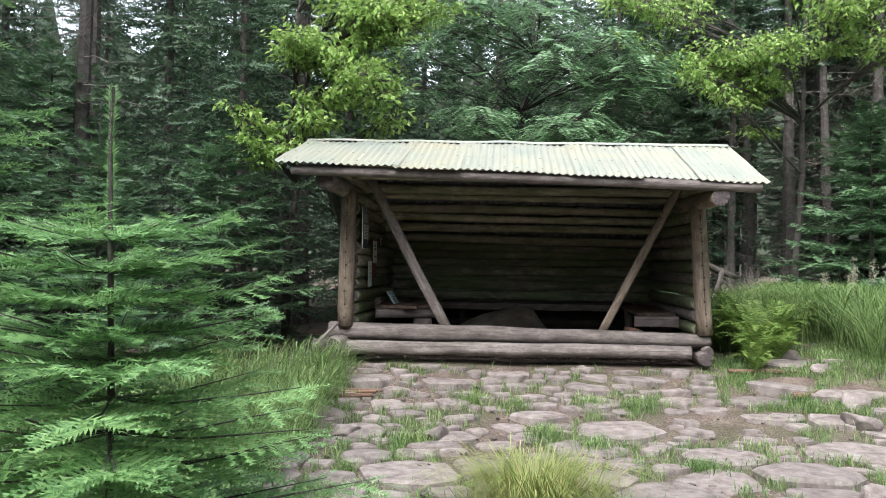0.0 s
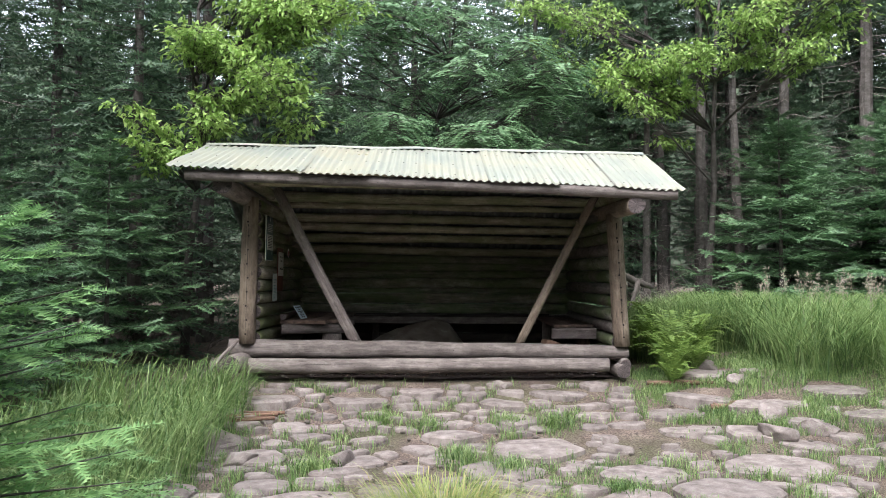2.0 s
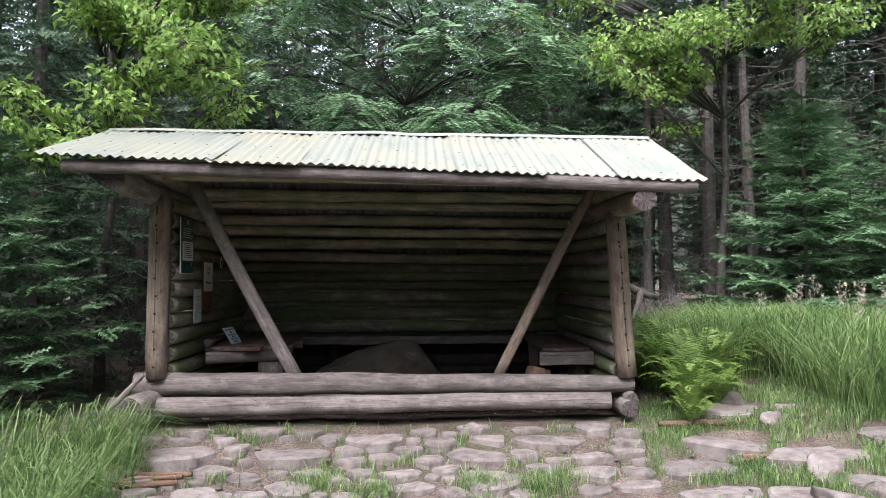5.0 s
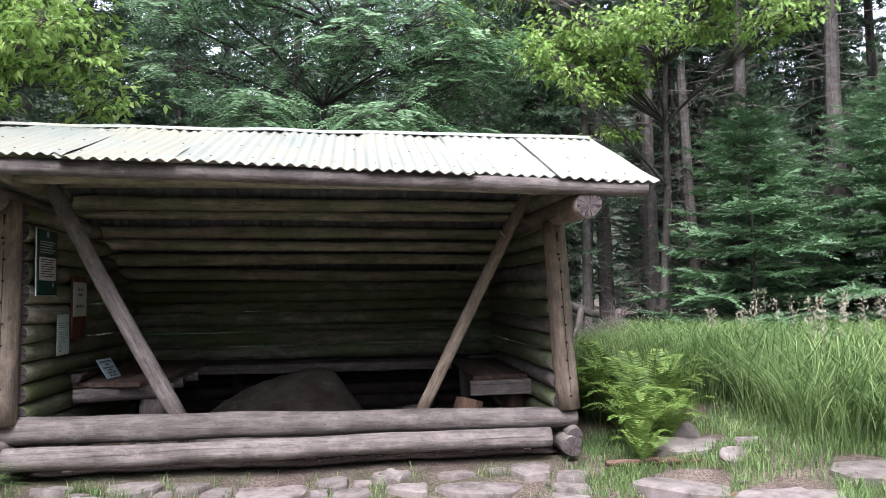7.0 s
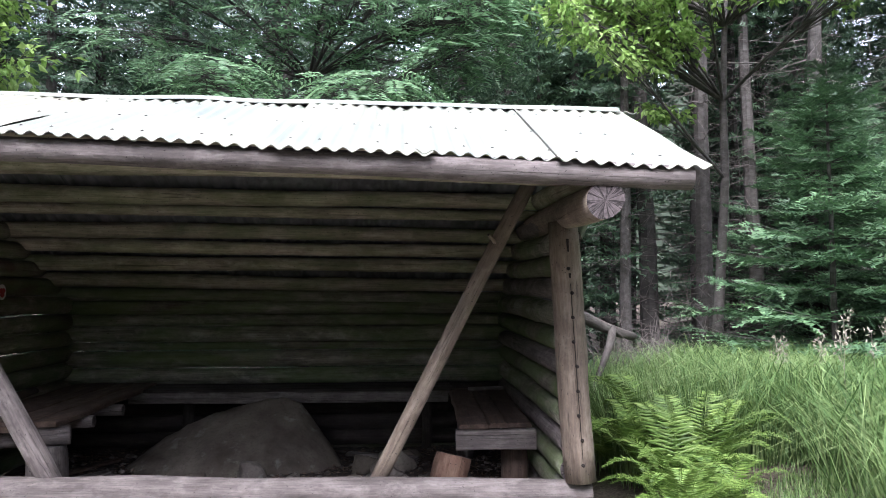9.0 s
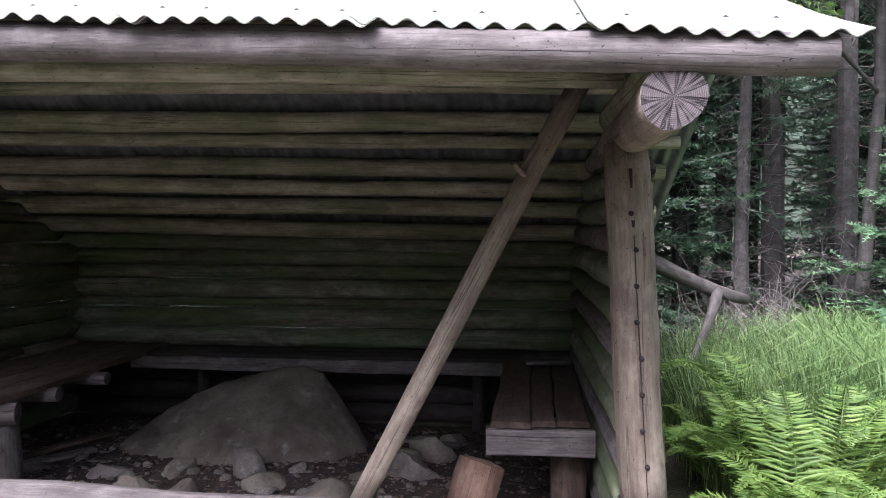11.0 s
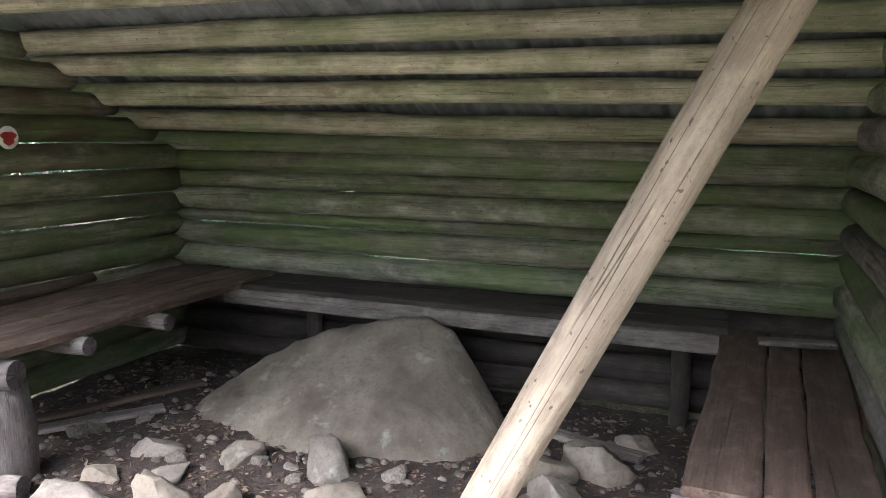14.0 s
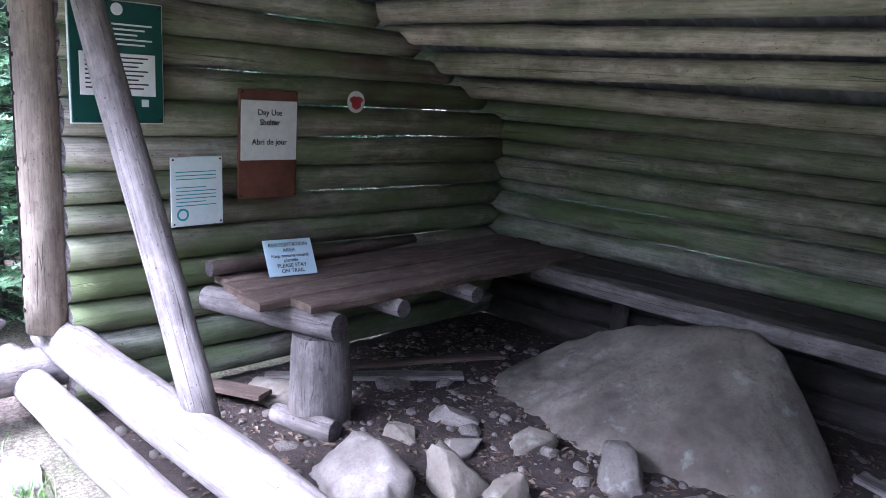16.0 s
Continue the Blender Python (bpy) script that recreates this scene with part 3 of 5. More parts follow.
bench_back = thing("bench", "long dark plank bench with pale front board along back wall", "bench", group="benches in the shelter")
for k, (y, w) in enumerate(((10.745, 0.15), (10.90, 0.14), (11.0, 0.06))):
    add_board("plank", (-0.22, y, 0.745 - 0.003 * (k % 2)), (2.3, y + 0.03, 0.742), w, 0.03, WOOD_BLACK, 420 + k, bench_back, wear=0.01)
b = add_board("front_board", (-0.30, 10.66, 0.675), (2.28, 10.70, 0.665), 0.09, 0.045, WOOD_OUT, 425, bench_back, "pale grey front board")
b.matrix_basis = b.matrix_basis @ pose(0, 0, 0, 90)
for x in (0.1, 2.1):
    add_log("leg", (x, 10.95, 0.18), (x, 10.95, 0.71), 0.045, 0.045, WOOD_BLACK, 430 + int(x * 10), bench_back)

bench_right = thing("bench", "short bench of dark split planks on log chunks", "bench", group="benches in the shelter")
for k, (x, w) in enumerate(((2.33, 0.185), (2.485, 0.115), (2.625, 0.15))):
    add_board("plank", (x, 9.19 + 0.015 * (k % 3), 0.70 + 0.004 * (k % 2)), (x + 0.05, 10.85, 0.71), w, 0.03, WOOD_SEAT, 440 + k, bench_right, wear=0.01)
b = add_board("front_board", (2.21, 9.19, 0.60), (2.72, 9.17, 0.60), 0.125, 0.05, WOOD_OUT, 446, bench_right, "pale split front board")
b.matrix_basis = b.matrix_basis @ pose(0, 0, 0, 90)
add_log("chunk_leg", (2.62, 9.42, 0.17), (2.62, 9.40, 0.66), 0.09, 0.085, WOOD_SEAT, 447, bench_right)
add_log("chunk_leg", (2.4, 10.6, 0.17), (2.4, 10.6, 0.67), 0.07, 0.07, WOOD_OUT, 448, bench_right)
log_chunk = thing("log_chunk", "split red-brown firewood chunk leaning beside the bench", "firewood", pose(2.12, 9.1, 0.2, 0, 0, 20))
add_log("split_log", (0, 0, -0.04), (0.11, 0.03, 0.31), 0.085, 0.095, WOOD_RED, 449, log_chunk, rough=0.5, sides=7, knots=2, end=WOOD_RED)
add_log("side_plank", (2.79, 9.32, 0.72), (2.74, 10.3, 0.6), 0.025, 0.02, WOOD_RED, 450, bench_right)


# ---- rocks ----
def rock_mesh(name, sx, sy, sz, mat, seed, level=4, rough=0.13, planes=11):
    """A broken rock: a lump cut by flat faces, with worn edges."""
    rng = random.Random(seed)
    bm = bmesh.new()
    bmesh.ops.create_icosphere(bm, subdivisions=level, radius=1)
    off = Vector((seed * 4.3, seed * 2.1, seed))
    cuts = []
    for _ in range(planes):
        d = Vector((rng.gauss(0, 1), rng.gauss(0, 1), rng.gauss(0.2, 0.9))).normalized()
        cuts.append((d, rng.uniform(0.42, 0.78)))
    for v in bm.verts:
        p = v.co.normalized()
        for d, h in cuts:
            over = p.dot(d) - h
            if over > 0:
                p = p - d * over * 0.93
        n = p.normalized()
        p = p * (1.15 + rough * noise.noise(off + n * 2.2) + rough * 0.5 * noise.noise(off + n * 6) + rough * 0.22 * noise.noise(off + n * 14))
        v.co = Vector((p.x * sx, p.y * sy, p.z * sz))
    return bm_mesh(name, bm, [mat], True)


def boulder_mesh():
    """The big sloping boulder: a long low slope at one end, a steep face at the other."""
    bm = bmesh.new()
    bmesh.ops.create_grid(bm, x_segments=90, y_segments=60, size=1)
    for v in bm.verts:
        u, w = v.co.x, v.co.y
        ang, rad = math.atan2(w, u), max(abs(u), abs(w))
        px, py = rad * math.cos(ang), rad * math.sin(ang)
        x = 0.58 + 0.92 * px + 0.05 * noise.noise(Vector((ang * 2, 3, 0))) * rad
        y = 10.37 + 0.50 * py + 0.05 * noise.noise(Vector((ang * 2, 8, 0))) * rad
        ridge_z = float(np.interp(x, [-0.4, -0.1, 0.35, 0.62, 0.92, 1.08, 1.25, 1.55], [0.06, 0.24, 0.45, 0.54, 0.60, 0.58, 0.40, 0.05]))
        crest = 10.60 + 0.05 * noise.noise(Vector((x * 2.5, 1, 4)))
        across = 1 - (crest - y) / 0.78 if y < crest else 1 - ((y - crest) / 0.3) ** 1.6
        rise = ridge_z * max(0, min(across, 0.97)) * (1 - rad ** 9)
        chip = 0.03 * abs(noise.noise(Vector((x * 2.2, y * 2.2, 5)))) - 0.02 * abs(noise.noise(Vector((x * 5, y * 5, 9))))
        z = 0.1 + rise + chip + 0.012 * noise.noise(Vector((x * 11, y * 11, 2))) + 0.006 * noise.noise(Vector((x * 26, y * 26, 7)))
        v.co = (x, y, z - (0.25 if rad > 0.999 else 0))
    return bm_mesh("boulder", bm, [BOULDER], True)


tagged(new("boulder", boulder_mesh()), "large sloping brown boulder bedded in the shelter's dirt floor", "boulder")
for k, (x, y, sx, sy, sz, rz) in enumerate((
        (0.21, 9.06, 0.26, 0.17, 0.19, -20), (0.42, 9.35, 0.15, 0.13, 0.14, 30), (0.42, 9.82, 0.13, 0.08, 0.08, 40), (0.82, 9.84, 0.13, 0.13, 0.12, 10),
        (0.62, 9.42, 0.11, 0.09, 0.09, 60), (1.02, 9.62, 0.13, 0.10, 0.08, 0), (0.02, 9.72, 0.13, 0.06, 0.06, 25), (-0.42, 9.82, 0.13, 0.06, 0.05, -20),
        (-0.66, 9.28, 0.20, 0.13, 0.10, 10), (-0.75, 9.65, 0.15, 0.1, 0.08, 0), (1.62, 10.1, 0.17, 0.12, 0.15, 15), (1.85, 10.25, 0.16, 0.12, 0.16, 50),
        (1.78, 9.88, 0.13, 0.11, 0.17, 80), (1.55, 9.75, 0.11, 0.09, 0.10, 0), (2.05, 9.75, 0.10, 0.08, 0.08, 30), (0.30, 10.72, 0.2, 0.13, 0.24, 0),
        (1.35, 9.45, 0.15, 0.13, 0.11, 20), (0.0, 9.45, 0.09, 0.07, 0.06, 0), (0.25, 9.58, 0.11, 0.07, 0.06, 70), (1.95, 10.55, 0.12, 0.09, 0.09, 0))):
    tagged(new("rock", rock_mesh("rock", sx, sy, sz, BOULDER if k % 3 else DARKSTONE, 500 + k)), "grey-brown angular rock on the dirt floor", "rock", "rocks in the shelter").matrix_basis = pose(x, y, 0.19 + sz * 0.15, 0, 0, rz)


rng = random.Random(31)
SMALL_ROCKS = [rock_mesh("small_rock", 1, 0.8, 0.55, DARKSTONE, 540 + k, 2) for k in range(5)]
for k in range(46):
    x, y = rng.uniform(-0.85, 2.2), rng.uniform(8.75, 10.1)
    if k > 30:
        x, y = rng.uniform(1.45, 2.2), rng.uniform(9.3, 10.6)
    s = rng.uniform(0.025, 0.07)
    ob = tagged(new("small_rock", SMALL_ROCKS[k % 5]), "small broken brown-grey stone on the dirt floor", "rock", "small stones in the shelter")
    ob.matrix_basis = pose(x, y, ground_z(x, y) + 0.015 + s * 0.2, 0, 0, rng.uniform(0, 360)) @ Matrix.Diagonal((s, s, s, 1))


# ---- plants: building blocks ----
def unit(a):
    return a / np.maximum(np.linalg.norm(a, axis=-1, keepdims=True), 1e-9)


def needles(so, base, tip, count, length, width, rs, m=0, up=0.25, tilt=0.25):
    """Needles in a flat comb along each twig (base to tip arrays)."""
    n = len(base)
    d = unit(tip - base)
    side = unit(np.cross(d, np.array([0, 0, 1.0]) + tilt * rs.normal(size=(n, 3))))
    s = (np.arange(count) + 0.5) / count
    sgn = np.where(np.arange(count) % 2, 1.0, -1.0)
    p = base[:, None] + (tip - base)[:, None] * s[None, :, None]
    ln = length * (1.05 - 0.55 * s)[None, :, None] * rs.uniform(0.8, 1.2, size=(n, count, 1))
    lift = np.array([0, 0, 1.0]) * up * rs.normal(0.5, 0.7, size=(n, count, 1))
    q = p + unit(0.75 * d[:, None] + sgn[None, :, None] * side[:, None] + lift) * ln
    b = (tip - base)[:, None] * (0.9 / count)
    v = np.stack([p - b, p + b, q], axis=2).reshape(-1, 3)
    so.add(v, np.arange(len(v)).reshape(-1, 3), m)


def tube(so, pts, r0, r1, sides=4, m=0):
    """A thin tapered stick through points."""
    pts = np.asarray(pts, float)
    n = len(pts)
    d = unit(np.gradient(pts, axis=0))
    a = unit(np.cross(d, np.array([0.31, 0.17, 0.93])))
    b = np.cross(d, a)
    r = np.linspace(r0, r1, n)[:, None]
    v = np.concatenate([(pts + r * (math.cos(t) * a + math.sin(t) * b))[:, None] for t in np.linspace(0, 2 * math.pi, sides + 1)[:-1]], axis=1).reshape(-1, 3)
    f = []
    for i in range(n - 1):
        for k in range(sides):
            x, y = i * sides + k, i * sides + (k + 1) % sides
            f += [(x, y, y + sides), (x, y + sides, x + sides)]
    so.add(v, f, m)


def conifer_meshes(height, radius, seed, bare=0.03, whorl=0.22, per=6, twigs=11, comb=14, needle=0.05, thin=0.012, droop=0.25, mat=None, dead=0, shape=0.85, trunk_r=None, leader=0.985, tilt=0.25):
    """Trunk and crown of a spruce or fir."""
    rs = np.random.RandomState(seed)
    trunk, crown = Soup(), Soup()
    zs = np.linspace(-0.3, height, 14)
    lean = np.cumsum(rs.normal(0, 0.012 * height / 8, size=(14, 2)), axis=0)
    r = trunk_r or height * 0.011 + 0.006
    tube(trunk, np.c_[lean, zs], r, 0.006, 8)
    z = height * bare
    if leader < 0.98:
        s = np.linspace(leader, 1, 9)[:, None]
        stem = np.array([lean[-1, 0], lean[-1, 1], 0]) * s + np.array([0, 0, height]) * s
        for _ in range(5):
            needles(crown, stem[:-1], stem[1:], 10, needle, thin, rs)
    while z < height * leader:
        t = z / height
        full = radius * (1 - t) ** shape * min(1.0, 0.55 + 2.5 * (t - bare))
        c = np.array([np.interp(z, zs, lean[:, 0]), np.interp(z, zs, lean[:, 1]), z])
        k = per if t < 0.9 else 4
        a0 = rs.uniform(0, 6.28)
        for j in range(k):
            a = a0 + 6.28 * j / k + rs.normal(0, 0.25)
            ln = full * rs.uniform(0.65, 1.12) + 0.03
            out = np.array([math.cos(a), math.sin(a), 0])
            s = np.linspace(0, 1, 6)[:, None]
            rise = 0.55 * max(0, t - 0.55)
            pts = c + out * ln * s + np.array([0, 0, 1]) * ln * (rise * s - droop * (1 - t) * s ** 1.4 + 0.12 * s ** 4) + rs.normal(0, 0.012 * ln, size=(6, 3)) * s
            tube(trunk, pts[[0, 2, 5]], 0.002 + 0.007 * ln, 0.0015, 3)
            nt_ = max(3, int(twigs * min(1.0, 0.35 + ln / radius)))
            u = np.linspace(0.16, 0.97, nt_)
            base = np.stack([np.interp(u, s[:, 0], pts[:, i]) for i in range(3)], axis=1)
            along_ = unit(pts[-1] - pts[0])
            sd = np.cross(along_, [0, 0, 1])
            tl = (0.42 * ln * (1 - 0.72 * u) + 0.04)[:, None] * rs.uniform(0.7, 1.2, size=(nt_, 1))
            for sg in (-1, 1):
                w = unit(0.75 * along_ + sg * sd + np.array([0, 0, 1]) * rs.normal(-0.12, 0.1 + 0.25 * tilt, size=(nt_, 1)))
                needles(crown, base, base + w * tl, comb, needle, thin, rs, 0, 0.25 + 0.3 * tilt, tilt)
            needles(crown, pts[:-1], pts[1:], comb, needle, thin, rs, 0, 0.25 + 0.3 * tilt, tilt)
        z += whorl * (1.15 - 0.6 * t) * rs.uniform(0.8, 1.2)
    if dead:
        for _ in range(dead):
            zz = rs.uniform(0.04, max(bare, 0.3)) * height
            a = rs.uniform(0, 6.28)
            ln = rs.uniform(0.3, 1.3)
            s = np.linspace(0, 1, 4)[:, None]
            pts = np.array([0, 0, zz]) + np.array([math.cos(a), math.sin(a), -0.15]) * ln * s + rs.normal(0, 0.05, size=(4, 3)) * s
            tube(trunk, pts, 0.008, 0.003, 3, 1)
            for _ in range(3):
                i = rs.randint(1, 3)
                q = pts[i] + rs.normal(0, 0.2, size=3)
                tube(trunk, [pts[i], q], 0.004, 0.002, 3, 1)
    return trunk.mesh("trunk", [BARK, TWIG]), crown.mesh("crown", [mat or NEEDLE])


def plant_conifer(name, meshes, x, y, label, group, scale=1.0, rz=0.0):
    ob = thing(name, label, "tree", pose(x, y, ground_z(x, y), 0, 0, rz), group)
    ob.scale = (scale, scale, scale)
    part("trunk", meshes[0], ob)
    part("crown", meshes[1], ob)
    return ob


def leaves(so, p, d, n, length, width, m=0):
    """Pointed folded leaves: places, directions, normals and lengths as arrays."""
    d = unit(d)
    s = unit(np.cross(d, n))
    n = np.cross(s, d)
    length, width = np.reshape(length, (-1, 1)), np.reshape(width, (-1, 1))
    mid = p + d * length * 0.42
    v = np.stack([p, mid + s * width + n * width * 0.35, p + d * length - n * length * 0.12, mid - s * width + n * width * 0.35, mid - n * 0.05 * width], axis=1).reshape(-1, 3)
    k = np.arange(len(p))[:, None, None] * 5
    f = (np.array([[0, 1, 4], [1, 2, 4], [2, 3, 4], [3, 0, 4]])[None] + k).reshape(-1, 3)
    so.add(v, f, m)


def blades(so, p, az, h, bend, w, m=0):
    """Grass blades that arch over: places, directions, heights, bends and widths."""
    o = np.stack([np.cos(az), np.sin(az), 0 * az], axis=1)
    s = np.stack([-np.sin(az), np.cos(az), 0 * az], axis=1)
    h, bend, w = h[:, None], bend[:, None], w[:, None]
    up = np.array([0, 0, 1.0])
    a, b, c = p + up * h * 0.5 + o * h * bend * 0.18, p + up * h * 0.85 + o * h * bend * 0.55, p + up * h * (1 - 0.25 * bend) + o * h * bend * 1.05
    v = np.stack([p - s * w, p + s * w, a - s * w * 0.9, a + s * w * 0.9, b - s * w * 0.6, b + s * w * 0.6, c], axis=1).reshape(-1, 3)
    k = np.arange(len(p))[:, None, None] * 7
    f = (np.array([[0, 1, 3], [0, 3, 2], [2, 3, 5], [2, 5, 4], [4, 5, 6]])[None] + k).reshape(-1, 3)
    so.add(v, f, m)


def lift_to_ground(xy, dz=-0.01):
    return np.array([(x, y, ground_z(x, y) + dz) for x, y in xy])


# ---- paving stones ----
rng = random.Random(5)
STONES = [(1.62, 6.66, 0.33, 0.30), (3.35, 6.05, 0.42, 0.24), (1.0, 7.0, 0.36, 0.16), (1.52, 7.35, 0.22, 0.22), (2.3, 5.9, 0.28, 0.22), (2.75, 5.45, 0.4, 0.26), (2.05, 5.35, 0.3, 0.2),
          (1.72, 5.05, 0.42, 0.24), (0.0, 5.35, 0.42, 0.3), (0.55, 5.5, 0.36, 0.22), (-0.75, 7.8, 0.36, 0.22), (0.1, 7.8, 0.34, 0.22), (2.05, 7.95, 0.5, 0.16), (1.62, 8.0, 0.16, 0.13), (3.9, 7.42, 0.34, 0.2),
          (3.45, 4.9, 0.3, 0.22), (1.3, 6.15, 0.3, 0.2), (3.7, 8.28, 0.3, 0.17), (1.2, 4.55, 0.35, 0.25), (2.4, 4.6, 0.36, 0.22), (0.2, 6.45, 0.2, 0.14), (-0.6, 6.45, 0.2, 0.2), (3.1, 7.05, 0.3, 0.14)]
tries = 0
while len(STONES) < 95 and tries < 20000:
    tries += 1
    x, y = rng.uniform(-1.3, 2.75), rng.uniform(7.15, 8.22)
    a = rng.choice((0.24, 0.17, 0.12) if tries < 3000 else (0.11, 0.07))
    b = a * rng.uniform(0.6, 0.9)
    if y + b < 8.3 and all(((x - u) / (0.88 * (a + c))) ** 2 + ((y - w) / (0.88 * (b + d))) ** 2 > 1 for u, w, c, d in STONES):
        STONES.append((x, y, a, b))
tries = 0
while len(STONES) < 299 and tries < 60000:
    tries += 1
    x, y = rng.uniform(-1.9, 5.0), rng.uniform(3.4, 8.15)
    if x < -1.0 - 0.15 * (y - 4) or (x > 4.2 and rng.random() < 0.5):
        continue
    a = rng.choice((0.07, 0.10, 0.14, 0.19, 0.25, 0.32) if tries < 9000 else (0.05, 0.07, 0.10, 0.13))
    b = a * rng.uniform(0.55, 0.85)
    if y > 8.0 and b > 0.12:
        continue
    if 1.9 < x < 3.2 and 6.3 < y < 7.2 and a > 0.16:
        continue
    if 2.75 < x < 4.3 and 7.1 < y < 8.2 and rng.random() < 0.9:
        continue
    if all(((x - u) / (0.9 * (a + c))) ** 2 + ((y - w) / (0.9 * (b + d))) ** 2 > 1 for u, w, c, d in STONES):
        STONES.append((x, y, a, b))


def reach(a, b, dx, dy):
    """How far a stone of half-sizes a and b reaches towards (dx, dy)."""
    d = math.hypot(dx, dy)
    return d / math.hypot(dx / a, dy / b)


def cut(poly, nx, ny, far):
    """The part of a polygon on the near side of a line."""
    out = []
    for k, p in enumerate(poly):
        q = poly[(k + 1) % len(poly)]
        u, w = p[0] * nx + p[1] * ny - far, q[0] * nx + q[1] * ny - far
        if u <= 0:
            out.append(p)
        if u * w < 0:
            t = u / (u - w)
            out.append((p[0] + (q[0] - p[0]) * t, p[1] + (q[1] - p[1]) * t))
    return out


def paving_mesh(i, rng):
    """A broken flat fieldstone that fits between its neighbours: angular outline, worn rim, uneven top."""
    x, y, a, b = STONES[i]
    n = rng.choice((7, 8, 9, 10))
    turn = rng.uniform(0, 6.28)
    poly = []
    for k in range(n):
        t = turn + 2 * math.pi * (k + rng.uniform(-0.28, 0.28)) / n
        r = 1.27 * rng.uniform(0.82, 1.12)
        poly.append((a * r * math.cos(t), b * r * math.sin(t)))
    for j, (u, w, c, d) in enumerate(STONES):
        dx, dy = u - x, w - y
        if j != i and abs(dx) < 1.3 * (a + c) + 0.1 and abs(dy) < 1.3 * (b + d) + 0.1:
            far = math.hypot(dx, dy)
            r0, r1 = reach(a, b, dx, dy), reach(c, d, dx, dy)
            poly = cut(poly, dx / far, dy / far, far * r0 / (r0 + r1) - rng.uniform(0.006, 0.02))
    soft = []
    for k, p in enumerate(poly):
        q = poly[(k + 1) % len(poly)]
        if math.hypot(q[0] - p[0], q[1] - p[1]) > 0.02:
            for t in (0.11, 0.89):
                soft.append((p[0] + (q[0] - p[0]) * t + rng.uniform(-0.004, 0.004), p[1] + (q[1] - p[1]) * t + rng.uniform(-0.004, 0.004)))
    poly, n = soft, len(soft)
    h = rng.uniform(0.02, 0.045) * (1.3 if a > 0.3 else 1)
    tip, lean = rng.uniform(-0.05, 0.05), rng.uniform(-0.05, 0.05)
    v = []
    for sc, z in ((1.0, -0.08), (0.985, h * 0.45), (0.90, h * 0.9), (0.5, h)):
        for px, py in poly:
            lump = 0.010 * noise.noise(Vector((px * 7 + i, py * 7, 0.5))) + 0.006 * noise.noise(Vector((px * 19 + i, py * 19, 2.5)))
            v.append((px * sc, py * sc, z + (lump + tip * px * sc + lean * py * sc if z > 0 else 0)))
    v.append((0, 0, h))
    f = []
    for k in range(3):
        for m in range(n):
            p, q = k * n + m, k * n + (m + 1) % n
            f += [(p, q, q + n), (p, q + n, p + n)]
    f += [(3 * n + m, 3 * n + (m + 1) % n, 4 * n) for m in range(n)]
    so = Soup()
    so.add(v, f)
    return so.mesh("paving_stone", [STONE])


for k, (x, y, a, b) in enumerate(STONES):
    part("paving_stone", paving_mesh(k, rng), ground, pose(x, y, ground_z(x, y)))

# rocks that stand out of the paving
for k, (x, y, w) in enumerate(((3.72, 8.55, 0.19), (3.85, 7.96, 0.136), (3.84, 7.2, 0.208), (3.64, 6.78, 0.2), (4.05, 6.76, 0.176), (-1.03, 6.73, 0.3), (-0.72, 6.39, 0.17), (0.07, 6.38, 0.16), (2.99, 4.96, 0.24), (1.48, 8.15, 0.11))):
    ob = tagged(new("rock", rock_mesh("rock", w, w * 0.7, w * 0.55, STONE, 900 + k)), "grey fieldstone half sunk beside the paved clearing", "rock", "rocks round the clearing")
    ob.matrix_basis = pose(x, y, ground_z(x, y) + w * 0.12, 0, 0, 37 * k)

# ---- grass ----
rs = np.random.RandomState(7)


def clear_of_stones(xy, margin=1.0):
    keep = np.ones(len(xy), bool)
    for x, y, a, b in STONES:
        keep &= ((xy[:, 0] - x) / (a * margin)) ** 2 + ((xy[:, 1] - y) / (b * margin)) ** 2 > 1
    return xy[keep]


def field(n, x0, x1, y0, y1, spread, per):
    """Blade roots in tufts."""
    c = np.c_[rs.uniform(x0, x1, n), rs.uniform(y0, y1, n)]
    return np.repeat(c, per, axis=0) + rs.normal(0, spread, size=(n * per, 2))


so = Soup()
xy = clear_of_stones(field(800, 2.95, 4.9, 6.9, 9.0, 0.05, 22))
n = len(xy)
blades(so, lift_to_ground(xy), rs.uniform(0, 6.28, n), rs.uniform(0.03, 0.11, n), rs.uniform(0.2, 1.0, n), rs.uniform(0.0018, 0.0035, n))
xy = clear_of_stones(field(3000, -2.0, 5.4, 3.0, 8.2, 0.045, 22))
bare = np.array([noise.noise(Vector((x * 0.9, y * 0.9, 8))) for x, y in xy])
xy = xy[(bare > -0.38) & ~((xy[:, 0] > 1.9) & (xy[:, 0] < 3.1) & (xy[:, 1] > 6.3) & (xy[:, 1] < 7.3))]
n = len(xy)
blades(so, lift_to_ground(xy), rs.uniform(0, 6.28, n), rs.uniform(0.03, 0.12, n), rs.uniform(0.2, 1.0, n), rs.uniform(0.0018, 0.0035, n))
